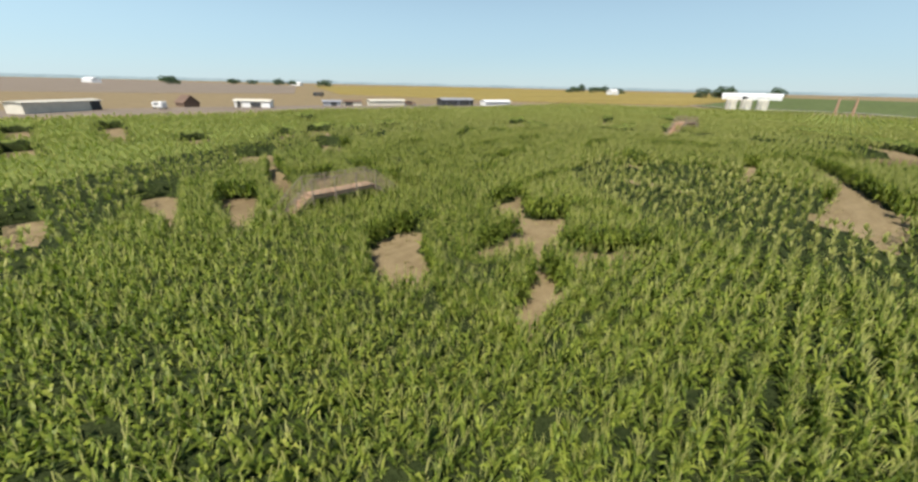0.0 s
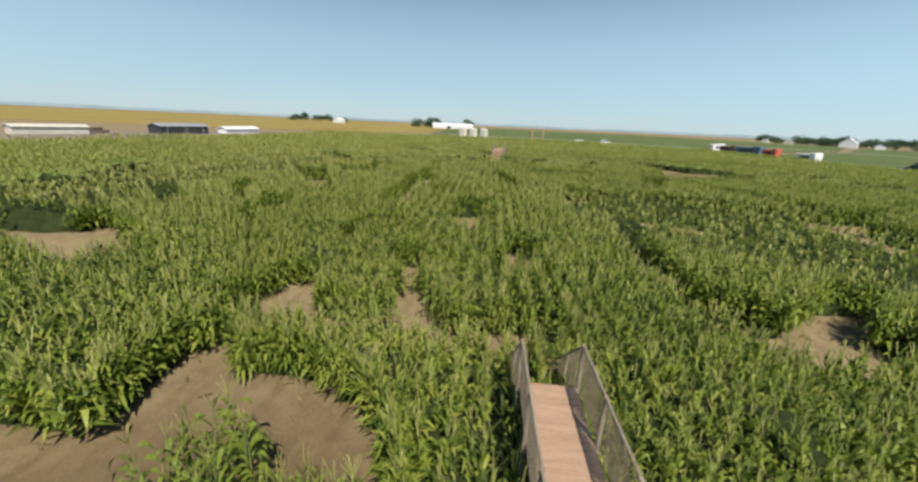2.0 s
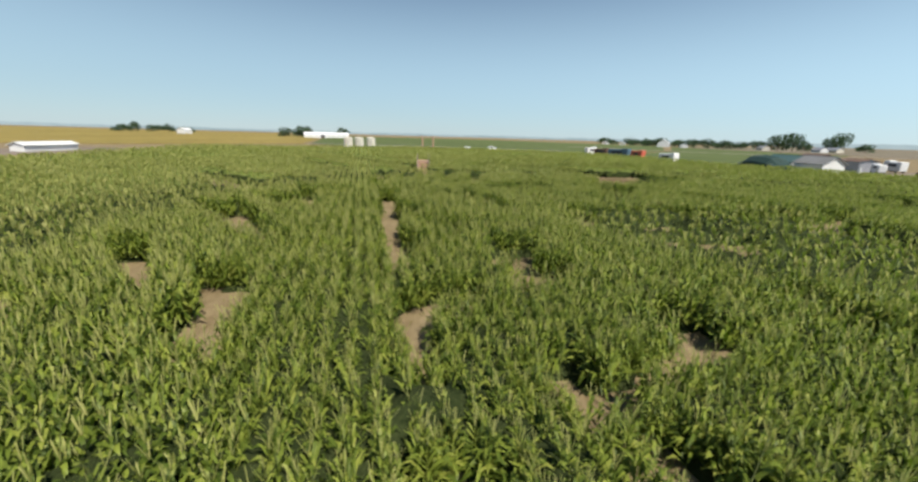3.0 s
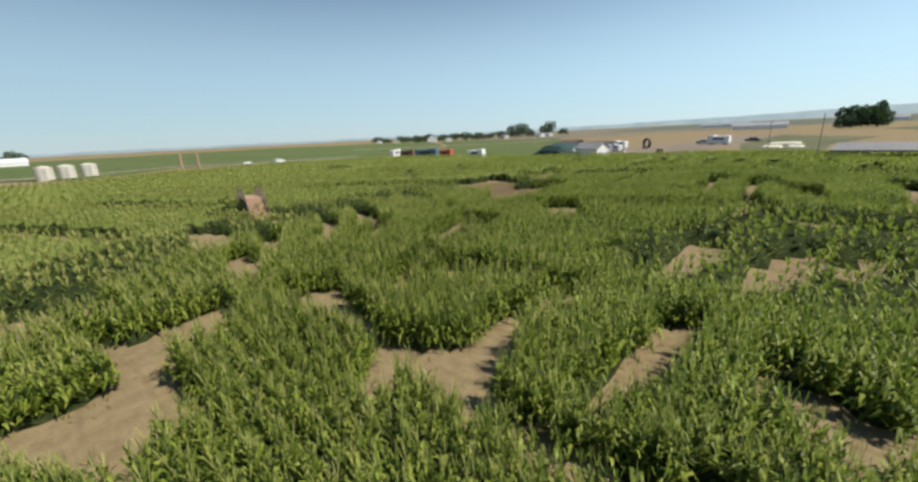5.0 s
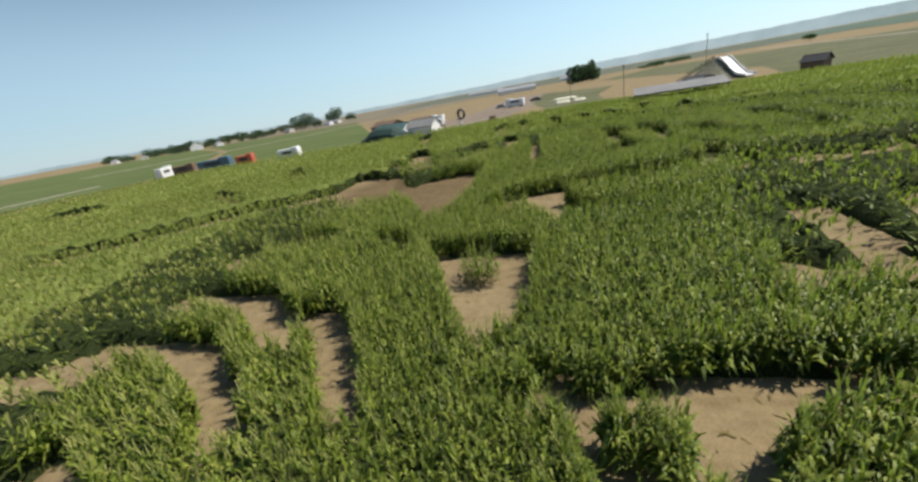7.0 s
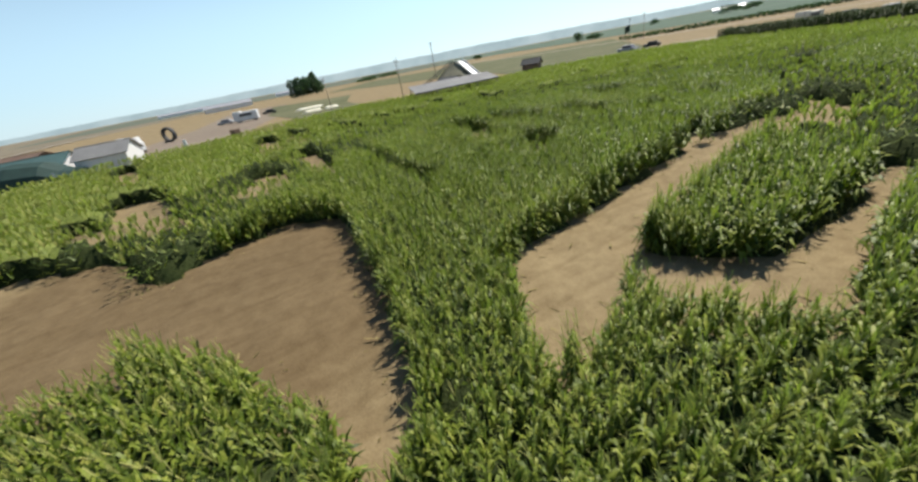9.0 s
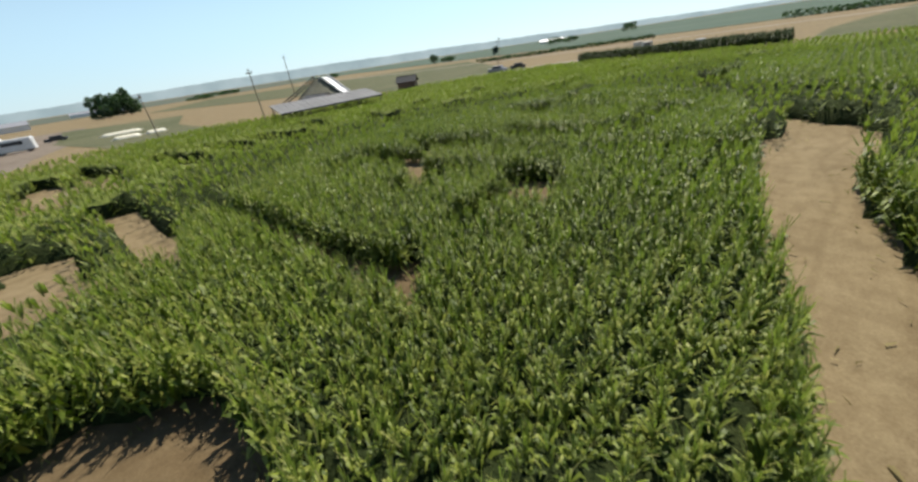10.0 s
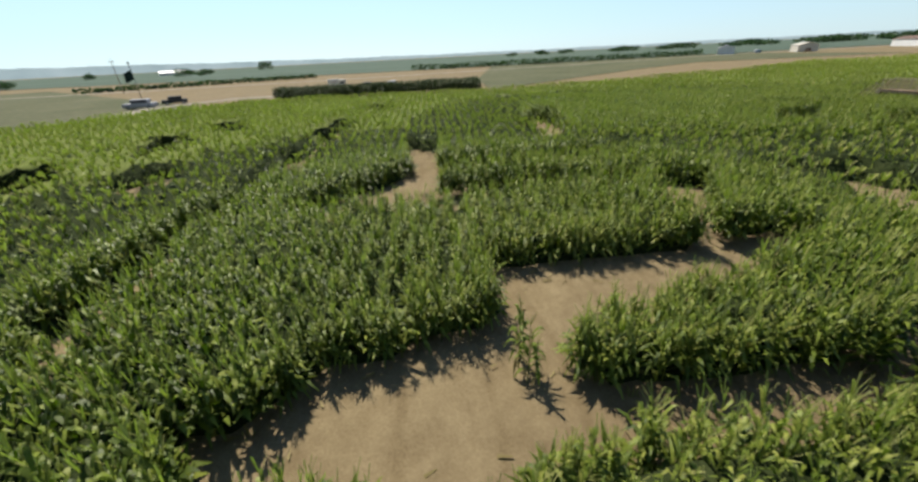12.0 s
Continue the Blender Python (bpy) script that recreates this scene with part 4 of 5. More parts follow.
# ---- far things ----
def gabled(name, x, y, yaw, long, deep, eave, ridge, wall, roof, label, category="building", openings=(), group=""):
    """A long building with a pitched roof; openings: (along, width, height) on the long front."""
    ob = thing(name, pose(x, y, 0, 0, 0, yaw), label, category, group)
    bm = bmesh.new()
    h, d = long / 2, deep / 2
    lo = [bm.verts.new(p) for p in ((-h, -d, -0.2), (h, -d, -0.2), (h, d, -0.2), (-h, d, -0.2))]
    hi = [bm.verts.new(p) for p in ((-h, -d, eave), (h, -d, eave), (h, d, eave), (-h, d, eave))]
    e0, e1 = bm.verts.new((-h, 0, ridge)), bm.verts.new((h, 0, ridge))
    bm.faces.new((lo[0], lo[1], hi[1], hi[0]))
    bm.faces.new((lo[2], lo[3], hi[3], hi[2]))
    bm.faces.new((lo[1], lo[2], hi[2], e1, hi[1]))
    bm.faces.new((lo[3], lo[0], hi[0], e0, hi[3]))
    part("wall", bm, wall, ob)
    for s in (-1, 1):
        slope = math.hypot(d, ridge - eave)
        ang = math.degrees(math.atan2(ridge - eave, d))
        part("roof", one_box((long + 0.8, slope + 0.5, 0.12), (0, s * (d / 2 + 0.1), (eave + ridge) / 2 + 0.06), (-s * ang, 0, 0)), roof, ob)
    for along, wide, high in openings:
        part("door", one_box((wide, 0.16, high), (along * h, -d, high / 2)), DARK, ob, "dark open doorway")
        for q in (-1, 1):
            part("door_post", one_box((0.16, 0.22, high + 0.1), (along * h + q * (wide / 2 + 0.08), -d, high / 2)), roof, ob)
    return ob


def vehicle(x, y, yaw, long, high, paint, label, boxy=False, category="car"):
    """A parked car, or with boxy a van or camper."""
    ob = thing("camper" if boxy else "car", pose(x, y, 0, 0, 0, yaw), label, category, "parked vehicles")
    w = 0.42 * long if long < 5.5 else 2.3
    bm = bmesh.new()
    if boxy:
        box(bm, (long, w, high - 0.5), (0, 0, (high + 0.5) / 2), bevel=0.15)
        box(bm, (long * 0.3, w * 0.96, (high - 0.5) * 0.3), (long * 0.33, 0, high * 0.98), bevel=0.1)
    else:
        box(bm, (long, w, high * 0.42), (0, 0, 0.3 + high * 0.21), bevel=0.12)
        box(bm, (long * 0.55, w * 0.86, high * 0.42), (-0.04 * long, 0, 0.3 + high * 0.6), bevel=0.16)
    body = part("body", bm, paint, ob)
    part("window", one_box((long * 0.5, w * 0.88 if not boxy else w * 1.01, high * 0.24), (-0.03 * long, 0, 0.3 + high * 0.6)), DARK, ob, "dark glass")
    for sx in (-0.32, 0.32):
        for sy in (-1, 1):
            wh = bmesh.new()
            rod(wh, (sx * long, sy * (w / 2 - 0.2), 0.33), (sx * long, sy * (w / 2 + 0.01), 0.33), 0.33, sides=14)
            wheel = part("wheel", wh, TYRE, ob)
            rm = bmesh.new()
            rod(rm, (sx * long, sy * (w / 2), 0.33), (sx * long, sy * (w / 2 + 0.025), 0.33), 0.18, sides=10)
            part("rim", rm, GREY_METAL, wheel)
    return ob


def tree(x, y, high, wide, seed, label="broad leafy dark green tree beside farm buildings", group="far trees", n=900):
    """A tapered trunk with limbs and a crown of many leaf clumps."""
    r = np.random.default_rng(seed)
    ob = thing("tree", pose(x, y, 0), label, "tree", group)
    bm = bmesh.new()
    rod(bm, (0, 0, -0.2), (0, 0, high * 0.45), high * 0.028, high * 0.016, 8)
    tips = []
    for k in range(7):
        a = k * 0.9 + r.uniform(0, 0.5)
        t = Vector((math.cos(a) * wide * 0.3, math.sin(a) * wide * 0.3, high * r.uniform(0.2, 0.72)))
        rod(bm, (0, 0, high * r.uniform(0.22, 0.42)), t, high * 0.011, high * 0.004, 5)
        tips.append(t)
    part("trunk", bm, BARK, ob)
    tips.append(Vector((0, 0, high * 0.72)))
    V, Q = [], []
    for k in range(n):
        c = tips[r.integers(0, len(tips))]
        d = r.normal(0, 1, 3)
        d = d / np.linalg.norm(d) * r.uniform(0.3, 1.0) ** 0.5
        p = np.array(c) + d * (wide * 0.24, wide * 0.24, high * 0.28)
        if p[2] < high * 0.06 or p[2] > high:
            continue
        s = r.uniform(0.03, 0.065) * (high + wide) / 2
        e1 = r.normal(0, 1, 3)
        e1 = e1 / np.linalg.norm(e1) * s
        e2 = np.cross(e1, r.normal(0, 1, 3))
        e2 = e2 / np.linalg.norm(e2) * s * 0.7
        b = len(V)
        V += [p - e1, p + e2 * 0.8, p + e1, p - e2]
        Q.append((b, b + 1, b + 2, b + 3))
    crown = new("crown", quads_of("crown", np.array(V), np.array(Q), [TREE_LEAF]))
    crown.parent = ob
    return ob


def toward(eye, azimuth, away):
    a = radians(azimuth)
    return eye[0] + math.sin(a) * away, eye[1] + math.cos(a) * away


# west side: long low sheds beyond the bare yard
gabled("shed", -135.7, 8.8, 127, 17.4, 4.35, 2.35, 2.61, CREAM, CREAM, "long low cream shed with a dark open end", "shed", ((0.82, 2.6, 2.4),))
vehicle(-137.3, 28.8, 20, 4, 1.91, WHITE, "white van parked on the bare yard", True, "van")
gabled("hut", -148.1, 38, 10, 5.22, 4.35, 1.22, 3.13, BROWN, BROWN, "small brown hut with a steep roof", "hut")
gabled("shed", -136.5, 53.2, 50, 10.44, 3.48, 1.91, 2.35, WHITE, CREAM, "pale metal shed with white end posts", "shed", ((-0.75, 1.2, 2.0), (0.2, 3.0, 1.6)))
gabled("shed", -134.9, 79.4, 60, 6.09, 2.61, 1.48, 1.91, GREY_METAL, GREY_METAL, "small grey lean shed on the yard", "shed", ((0.2, 2.0, 1.4),))
gabled("shed", -134.4, 87.3, 60, 6.96, 2.61, 1.39, 1.83, CREAM, BROWN, "small cream shed with a brown roof", "shed", ((-0.3, 2.4, 1.3),))
gabled("shed", -129.6, 99.6, 73, 13.92, 3.48, 1.74, 2.17, CREAM, CREAM, "long low cream shed", "shed")
vehicle(-128.3, 110.1, 70, 4.87, 1.65, BROWN, "dark red pickup truck parked by a low shed")
gabled("shed", -118.5, 127, 74, 14.79, 5.22, 2.26, 2.96, DARK, GREY_METAL, "dark open-fronted shed with a pale end", "shed", ((-0.4, 5, 2.2), (0.4, 5, 2.2)))
gabled("shed", -111.4, 145.6, 80, 14.79, 3.48, 1.57, 2.26, WHITE, WHITE, "long low white shed at the edge of the ripe field", "shed")
vehicle(-231.7, 127.1, 30, 6.09, 2.26, DARK, "dark farm truck out on the bare field", True, "truck")
for k, (azi, away, long) in enumerate(((-84, 900, 60), (-64, 1100, 30), (-22, 700, 14))):
    px, py = toward((0, 0), azi, away)
    gabled("barn", px, py, azi + 90, long, 12, 5, 8, WHITE, WHITE, "far white barn on the horizon", "barn", group="far barns")
for k, (azi, away, high, wide) in enumerate(((-77.5, 800, 13, 24), (-77, 810, 12, 20), (-71, 1100, 13, 30), (-69, 1100, 11, 26), (-66, 1000, 15, 24), (-64.5, 1000, 12, 22), (-60.5, 900, 14, 30), (-27, 900, 12, 30), (-26, 900, 17, 18), (-24, 900, 12, 34), (-23, 905, 16, 18), (-21.5, 900, 10, 34), (-11.9, 600, 13, 17), (-10.1, 600, 15, 20), (-9.2, 610, 15, 22), (-4.9, 605, 15, 22))):
    tree(*toward((0, 0), azi, away), high, wide, 100 + k)
gabled("barn", -79, 560, 5, 34, 14, 3.6, 6.8, WHITE, WHITE, "large white farm buildings among dark trees", "barn", ((0.3, 5, 4),))
gabled("barn", -53, 575, 5, 22, 12, 4, 7, WHITE, WHITE, "white farm barn with a pale roof", "barn")


def tank(x, y):
    ob = thing("storage_tank", pose(x, y, 0), "cream round storage tank standing beside a track", "tank", "storage tanks")
    bm = bmesh.new()
    rod(bm, (0, 0, -0.1), (0, 0, 4.4), 2.3, sides=24)
    part("shell", bm, CREAM, ob)
    bm = bmesh.new()
    rod(bm, (0, 0, 4.4), (0, 0, 5.0), 2.36, 0.5, 24)
    part("lid", bm, CREAM, ob)
    for z in (1.4, 2.9):
        bm = bmesh.new()
        rod(bm, (0, 0, z - 0.04), (0, 0, z + 0.04), 2.34, sides=24)
        part("hoop", bm, GREY_METAL, ob)
    bm = bmesh.new()
    for k in range(9):
        rod(bm, (-0.25, -2.42, 0.4 + k * 0.45), (0.25, -2.42, 0.4 + k * 0.45), 0.03, sides=4)
    for s in (-0.25, 0.25):
        rod(bm, (s, -2.42, 0), (s, -2.42, 4.4), 0.035, sides=4)
    part("ladder", bm, GREY_METAL, ob)


for x, y in ((-36.5, 229), (-31, 231), (-25, 233)):
    tank(x, y)


def post(x, y, high, r, label, mat, name="pole", arm=False):
    ob = thing(name, pose(x, y, 0), label, name.replace("_", " "))
    bm = bmesh.new()
    rod(bm, (0, 0, -0.3), (0, 0, high), r, r * 0.7, 8)
    part("shaft", bm, mat, ob)
    if arm:
        part("cross_arm", one_box((2.2, 0.12, 0.14), (0, 0, high - 0.6)), mat, ob)
        for s in (-0.9, 0, 0.9):
            bm = bmesh.new()
            rod(bm, (s, 0, high - 0.53), (s, 0, high - 0.3), 0.06, 0.04, 6)
            part("insulator", bm, GREY_METAL, ob)
    return ob


post(0, 217, 6.4, 0.5, "thick tan wooden post beside the pale track", DECK_WOOD, "gate_post")
post(5, 214.5, 6.4, 0.5, "thick tan wooden post beside the pale track", DECK_WOOD, "gate_post")
vehicle(38, 219, 15, 5.0, 1.9, WHITE, "white car parked beside the green field")
vehicle(25, 221, 60, 7.0, 1.2, WHITE, "low white trailer beside the pale track", True, "trailer")

# east side: farmyard, tents and parked vehicles
vehicle(66, 169, 10, 5, 3.4, WHITE, "white boat-like trailer parked on grass", True, "trailer")
vehicle(66, 161, -70, 6, 3.2, BROWN, "brown flatbed truck parked on grass", True, "truck")
vehicle(65.5, 149, -80, 10, 3.4, BLUE, "long blue trailer parked on grass", True, "trailer")
vehicle(65, 138, -80, 5, 3.2, RED, "red cart parked behind a trailer", True, "cart")
vehicle(64.5, 123, -85, 6, 3.0, WHITE, "low white trailer parked on grass", True, "trailer")


def tarp_tent():
    ob = thing("tent", pose(71, 97, 0, 0, 0, 77), "long low dark green canvas tent at the field edge", "tent")
    secs = [(-7.5, 1.9), (-6, 2.2), (-4, 3.6), (0, 4.1), (3, 3.9), (5, 2.6), (7.5, 1.4)]
    v, f = [], []
    for x, h in secs:
        for k in range(7):
            a = math.pi * k / 6
            v.append((x, -math.cos(a) * (2.6 + 0.3 * h), max(-0.1, math.sin(a) ** 0.8 * h)))
    for i in range(len(secs) - 1):
        for k in range(6):
            a = 7 * i + k
            f.append((a, a + 1, a + 8, a + 7))
    f += [tuple(range(7)), tuple(range(7 * len(secs) - 7, 7 * len(secs)))]
    canopy = new("canopy", mesh_of("canopy", v, f, [GREEN_CLOTH]))
    canopy.parent = ob
    for x in (-6, 0, 5):
        for s in (-1, 1):
            bm = bmesh.new()
            rod(bm, (x, s * 3.4, 0), (x, s * 3.2, 2.0), 0.06)
            part("pole", bm, GREY_METAL, ob)


tarp_tent()
gabled("pavilion", 79.5, 97.5, 75, 10, 6, 2.4, 4.0, WHITE, TEAL, "open pavilion with a teal sheet roof", "pavilion", ((-0.5, 4, 2.2), (0.4, 4, 2.2)))
gabled("house", 74, 86.5, 78, 7.5, 5.5, 2.6, 4.2, WHITE, PALE_METAL, "white house with a grey metal roof", "house", ((-0.3, 1.2, 2.1), (0.5, 1.2, 2.1)))
gabled("shed", 112, 112, 60, 12, 7, 2.6, 4.0, BROWN, BROWN, "brown shed behind the tents", "shed", ((0, 3, 2.2),))
gabled("shed", 104, 96, 70, 7, 5, 2.8, 3.4, GREY_METAL, BROWN, "open shelter with a brown flat roof", "shelter", ((0, 4, 2.4),))
vehicle(112, 92, 70, 5, 3.0, WHITE, "white camper parked behind the house", True)
vehicle(98, 88, 50, 4, 2.4, WHITE, "small white camper near the house", True)


def hoop(x, y):
    ob = thing("tunnel_hoop", pose(x, y, 0, 0, 0, 55), "large dark ring standing upright on bare dirt", "ring")
    bm = bmesh.new()
    n, big, small = 28, 1.6, 0.38
    vs = [[bm.verts.new(((big + small * math.cos(b * 6.28318 / 8)) * math.cos(a * 6.28318 / n), small * 1.6 * math.sin(b * 6.28318 / 8), big + small - 0.1 + (big + small * math.cos(b * 6.28318 / 8)) * math.sin(a * 6.28318 / n))) for b in range(8)] for a in range(n)]
    for a in range(n):
        for b in range(8):
            bm.faces.new((vs[a][b], vs[(a + 1) % n][b], vs[(a + 1) % n][(b + 1) % 8], vs[a][(b + 1) % 8]))
    part("ring", bm, DARK, ob)
    for s in (-1, 1):
        part("foot", one_box((0.5, 1.6, 0.5), (s * 1.3, 0, 0.2), bevel=0.03), GREY_WOOD, ob)


hoop(116, 84)


def bale(x, y, yaw, size, mat, label, name="bale"):
    ob = thing(name, pose(x, y, 0, 0, 0, yaw), label, name.replace("_", " "))
    part("block", one_box(size, (0, 0, size[2] / 2 - 0.02), bevel=0.12), mat, ob)
    for s in (-0.25, 0.25):
        part("strap", one_box((0.06, size[1] + 0.02, size[2] + 0.02), (s * size[0], 0, size[2] / 2 - 0.02)), GREY_WOOD, ob)
    return ob


bale(70.5, 67, 30, (1.5, 1.3, 2.4), BROWN, "dark brown block standing on bare dirt", "straw_block")
post(67, 74.5, 2.6, 0.35, "short white round post on bare dirt", WHITE, "bollard")
vehicle(137, 65, 75, 7.5, 3.2, WHITE, "white camper van parked on the dirt lot", True)
vehicle(148, 72, 75, 5.0, 1.7, GREY_METAL, "grey car parked beside a camper")
vehicle(160, 57, 80, 5.0, 1.6, DARK, "dark car parked on dry grass")


def tube(x, y, yaw, long):
    ob = thing("silage_bag", pose(x, y, 0, 0, 0, yaw), "long cream wrapped silage bag lying on grass", "silage bag", "silage bags")
    v, f = [], []
    m = 14
    for i in range(m + 1):
        s = -1 + 2 * i / m
        r = 0.75 * (1 - abs(s) ** 9) ** 0.5 + 0.02
        for k in range(9):
            a = math.pi * k / 8
            v.append((s * long / 2, -math.cos(a) * r * 1.3, math.sin(a) * r * (1 + 0.05 * math.sin(i * 2.3)) - 0.05))
    for i in range(m):
        for k in range(8):
            a = 9 * i + k
            f.append((a, a + 1, a + 10, a + 9))
    c = new("cover", mesh_of("cover", v, f, [BAG], smooth=True))
    c.parent = ob
    for q in (-1, 1):
        part("tied_end", one_box((0.5, 0.3, 0.25), (q * (long / 2 + 0.1), 0, 0.15), bevel=0.05), CREAM, ob)


for x, y, long in ((134, 45.5, 9), (113.5, 47.4, 5.2), (113, 42, 4)):
    tube(x, y, 91, long)


def slide_mound(x, y):
    ob = thing("slide_mound", pose(x, y, 0, 0, 0, 196), "bare earth mound with a white slide and dark side", "slide")
    v, f = [], []
    rings = ((9.8, 9.8, -0.3), (7.8, 8.0, 0.9), (5.4, 5.6, 2.6), (3.3, 3.6, 4.3), (1.9, 2.3, 5.4), (1.1, 1.4, 5.6))
    n = 22
    r = np.random.default_rng(5)
    for a, b, z in rings:
        for k in range(n):
            t = k * 6.28318 / n
            j = r.uniform(0.93, 1.07)
            v.append((math.cos(t) * a * j, math.sin(t) * b * j, z + r.uniform(-0.1, 0.1)))
    for i in range(len(rings) - 1):
        for k in range(n):
            f.append((n * i + k, n * i + (k + 1) % n, n * i + n + (k + 1) % n, n * i + n + k))
    f.append(tuple(range(n * len(rings) - n, n * len(rings))))
    m = new("mound", mesh_of("mound", v, f, [MOUND]))
    m.parent = ob
    tagged(m, "grey-brown packed earth")
    pts = [(0.8, 5.9), (2.6, 5.1), (4.7, 3.5), (6.8, 1.9), (8.4, 1.0), (11.5, 0.5)]
    bm = bmesh.new()
    rows = []
    for px, pz in pts:
        rows.append([bm.verts.new((px, yy, pz + zz)) for yy, zz in ((-1.5, 0.45), (-1.4, 0), (1.4, 0), (1.5, 0.45), (1.6, 0.45), (1.5, -0.15), (-1.5, -0.15), (-1.6, 0.45))])
    for p, q in zip(rows, rows[1:]):
        for k in range(8):
            bm.faces.new((p[k], q[k], q[(k + 1) % 8], p[(k + 1) % 8]))
    part("chute", bm, WHITE, ob, "white slide chute")
    for k in range(12):
        t = k / 11
        away = 1.6 + 9.6 * t
        part("step", one_box((0.9, 1.8, 0.3), (-0.62 * away, -0.78 * away, 5.75 - 5.3 * t), (0, 0, -128.5), 0.02), DARK, ob, "dark timber step")
    for q in (-1, 1):
        bm = bmesh.new()
        rod(bm, (-1.0 - 0.7 * q, -1.25 + 0.56 * q, 6.4), (-6.9 - 0.7 * q, -8.7 + 0.56 * q, 1.2), 0.09)
        part("stair_rail", bm, DARK, ob)
    part("platform", one_box((2.4, 2.6, 0.25), (-0.6, 0, 5.7), bevel=0.03), DARK, ob)


slide_mound(103.5, 3.2)


def shade_roof():
    ob = thing("shade_roof", pose(58.9, 27.2, 0, 0, 0, -100.7), "wide low pale grey metal shade roof with dark eaves", "roof")
    part("roof_sheet", one_box((17, 6.2, 0.1), (0, 3.0, 2.75), (10, 0, 0)), PALE_METAL, ob)
    part("fascia", one_box((17, 0.1, 0.22), (0, -0.06, 2.14)), DARK, ob)
    for k in range(5):
        for yy, h in ((0.25, 2.2), (5.8, 3.15)):
            part("post", one_box((0.18, 0.18, h), (-8.2 + k * 4.1, yy, h / 2 - 0.05)), GREY_WOOD, ob)
    for k in range(15):
        part("seam", one_box((0.05, 6.2, 0.04), (-7.7 + k * 1.1, 3.0, 2.81), (10, 0, 0)), PALE_METAL, ob)


shade_roof()
post(62.8, 37.1, 8.8, 0.10, "tall wooden utility pole at the field edge", GREY_WOOD, "utility_pole", True)
post(87.2, 46.5, 8.0, 0.10, "tall wooden utility pole beside the white tubes", GREY_WOOD, "utility_pole", True)
post(140, -6, 14, 0.16, "tall wooden utility pole behind the mound", GREY_WOOD, "utility_pole", True)
post(117.6, -97.6, 10.5, 0.11, "tall wooden utility pole on dry ground", GREY_WOOD, "utility_pole", True)
gabled("hut", 83.2, -9.4, 35, 4.6, 3.2, 1.9, 3.1, BROWN, DARK, "small dark brown hut on open ground", "hut", ((0.2, 1.4, 2.0),))
gabled("shed", 88, 14, 20, 6, 4, 2.0, 2.6, BROWN, DARK, "small dark shed beside the mound", "shed", ((0, 1.6, 1.7),))
vehicle(72, -44, 30, 4.6, 1.6, DARK, "dark car standing on a dirt lane")


def flag_truck():
    ob = vehicle(74.5, -37, 10, 5.4, 1.8, GREY_METAL, "grey pickup truck carrying a tall flag mast", False, "truck")
    bm = bmesh.new()
    rod(bm, (-0.6, 0, 0.6), (-0.6, 0, 8.0), 0.07, 0.04, 8)
    mast = part("mast", bm, DARK, ob, "tall dark mast")
    part("lamp_head", one_box((0.3, 0.3, 0.35), (-0.6, 0, 8.1), bevel=0.04), DARK, mast)
    bm = bmesh.new()
    v = [[bm.verts.new((-0.6 + 0.07 + i * 0.28, math.sin(i * 1.3) * 0.15, 5.2 + j * 0.34 - i * 0.12)) for j in range(6)] for i in range(6)]
    for i in range(5):
        for j in range(5):
            bm.faces.new((v[i][j], v[i + 1][j], v[i + 1][j + 1], v[i][j + 1]))
    g = bmesh.ops.solidify(bm, geom=bm.faces[:], thickness=0.02)
    part("flag", bm, GREEN_CLOTH, ob, "dark green hanging flag")


flag_truck()
vehicle(40, -55, 80, 6, 2.6, CREAM, "cream camper parked beyond the corn strip", True)
vehicle(33, -55, 80, 5, 1.8, DARK, "dark car parked beside a camper")
vehicle(27, -56, 80, 5, 1.7, GREY_METAL, "grey car parked beside a camper")

# south side
gabled("barn", -160, -187, -127, 24, 8, 3.2, 4.4, WHITE, GREY_METAL, "pale blue-white metal barn beyond the corn", "barn", ((0.8, 2.5, 3),))
gabled("barn", -181, -158, -124, 19, 8, 3.0, 4.2, CREAM, CREAM, "cream barn with a dark doorway", "barn", ((-0.5, 4, 3.2),))
gabled("shed", -236, -150, -120, 30, 9, 3.4, 4.6, WHITE, BROWN, "long white shed with a reddish roof edge", "shed")
vehicle(-168, -172, 40, 5, 1.7, BLUE, "blue car parked between barns")
vehicle(-172, -178, 40, 5, 1.7, WHITE, "white car parked between barns")
vehicle(-176, -150, 40, 5.5, 1.8, BROWN, "brown pickup truck parked beside a barn")

# farm row behind the road, north-east
for k, (x, y, high, wide) in enumerate(((446, 704, 13, 26), (420, 640, 9, 22), (425, 600, 13, 22), (418, 575, 10, 28), (405, 540, 12, 18), (395, 515, 10, 26), (400, 500, 13, 20), (412, 480, 11, 28), (420, 462, 12, 22), (425, 445, 13, 20), (430, 425, 11, 28), (440, 410, 10, 20), (462, 380, 20, 24), (474, 372, 22, 22), (476, 360, 13, 14), (519, 355, 23, 26), (560, 350, 11, 18), (452, 396, 12, 20))):
    tree(x, y, high, wide, 200 + k, "dark green tree in a row of farm trees")
gabled("barn", 392, 486, 45, 44, 14, 5, 10, WHITE, WHITE, "big white barn behind a row of trees", "barn")
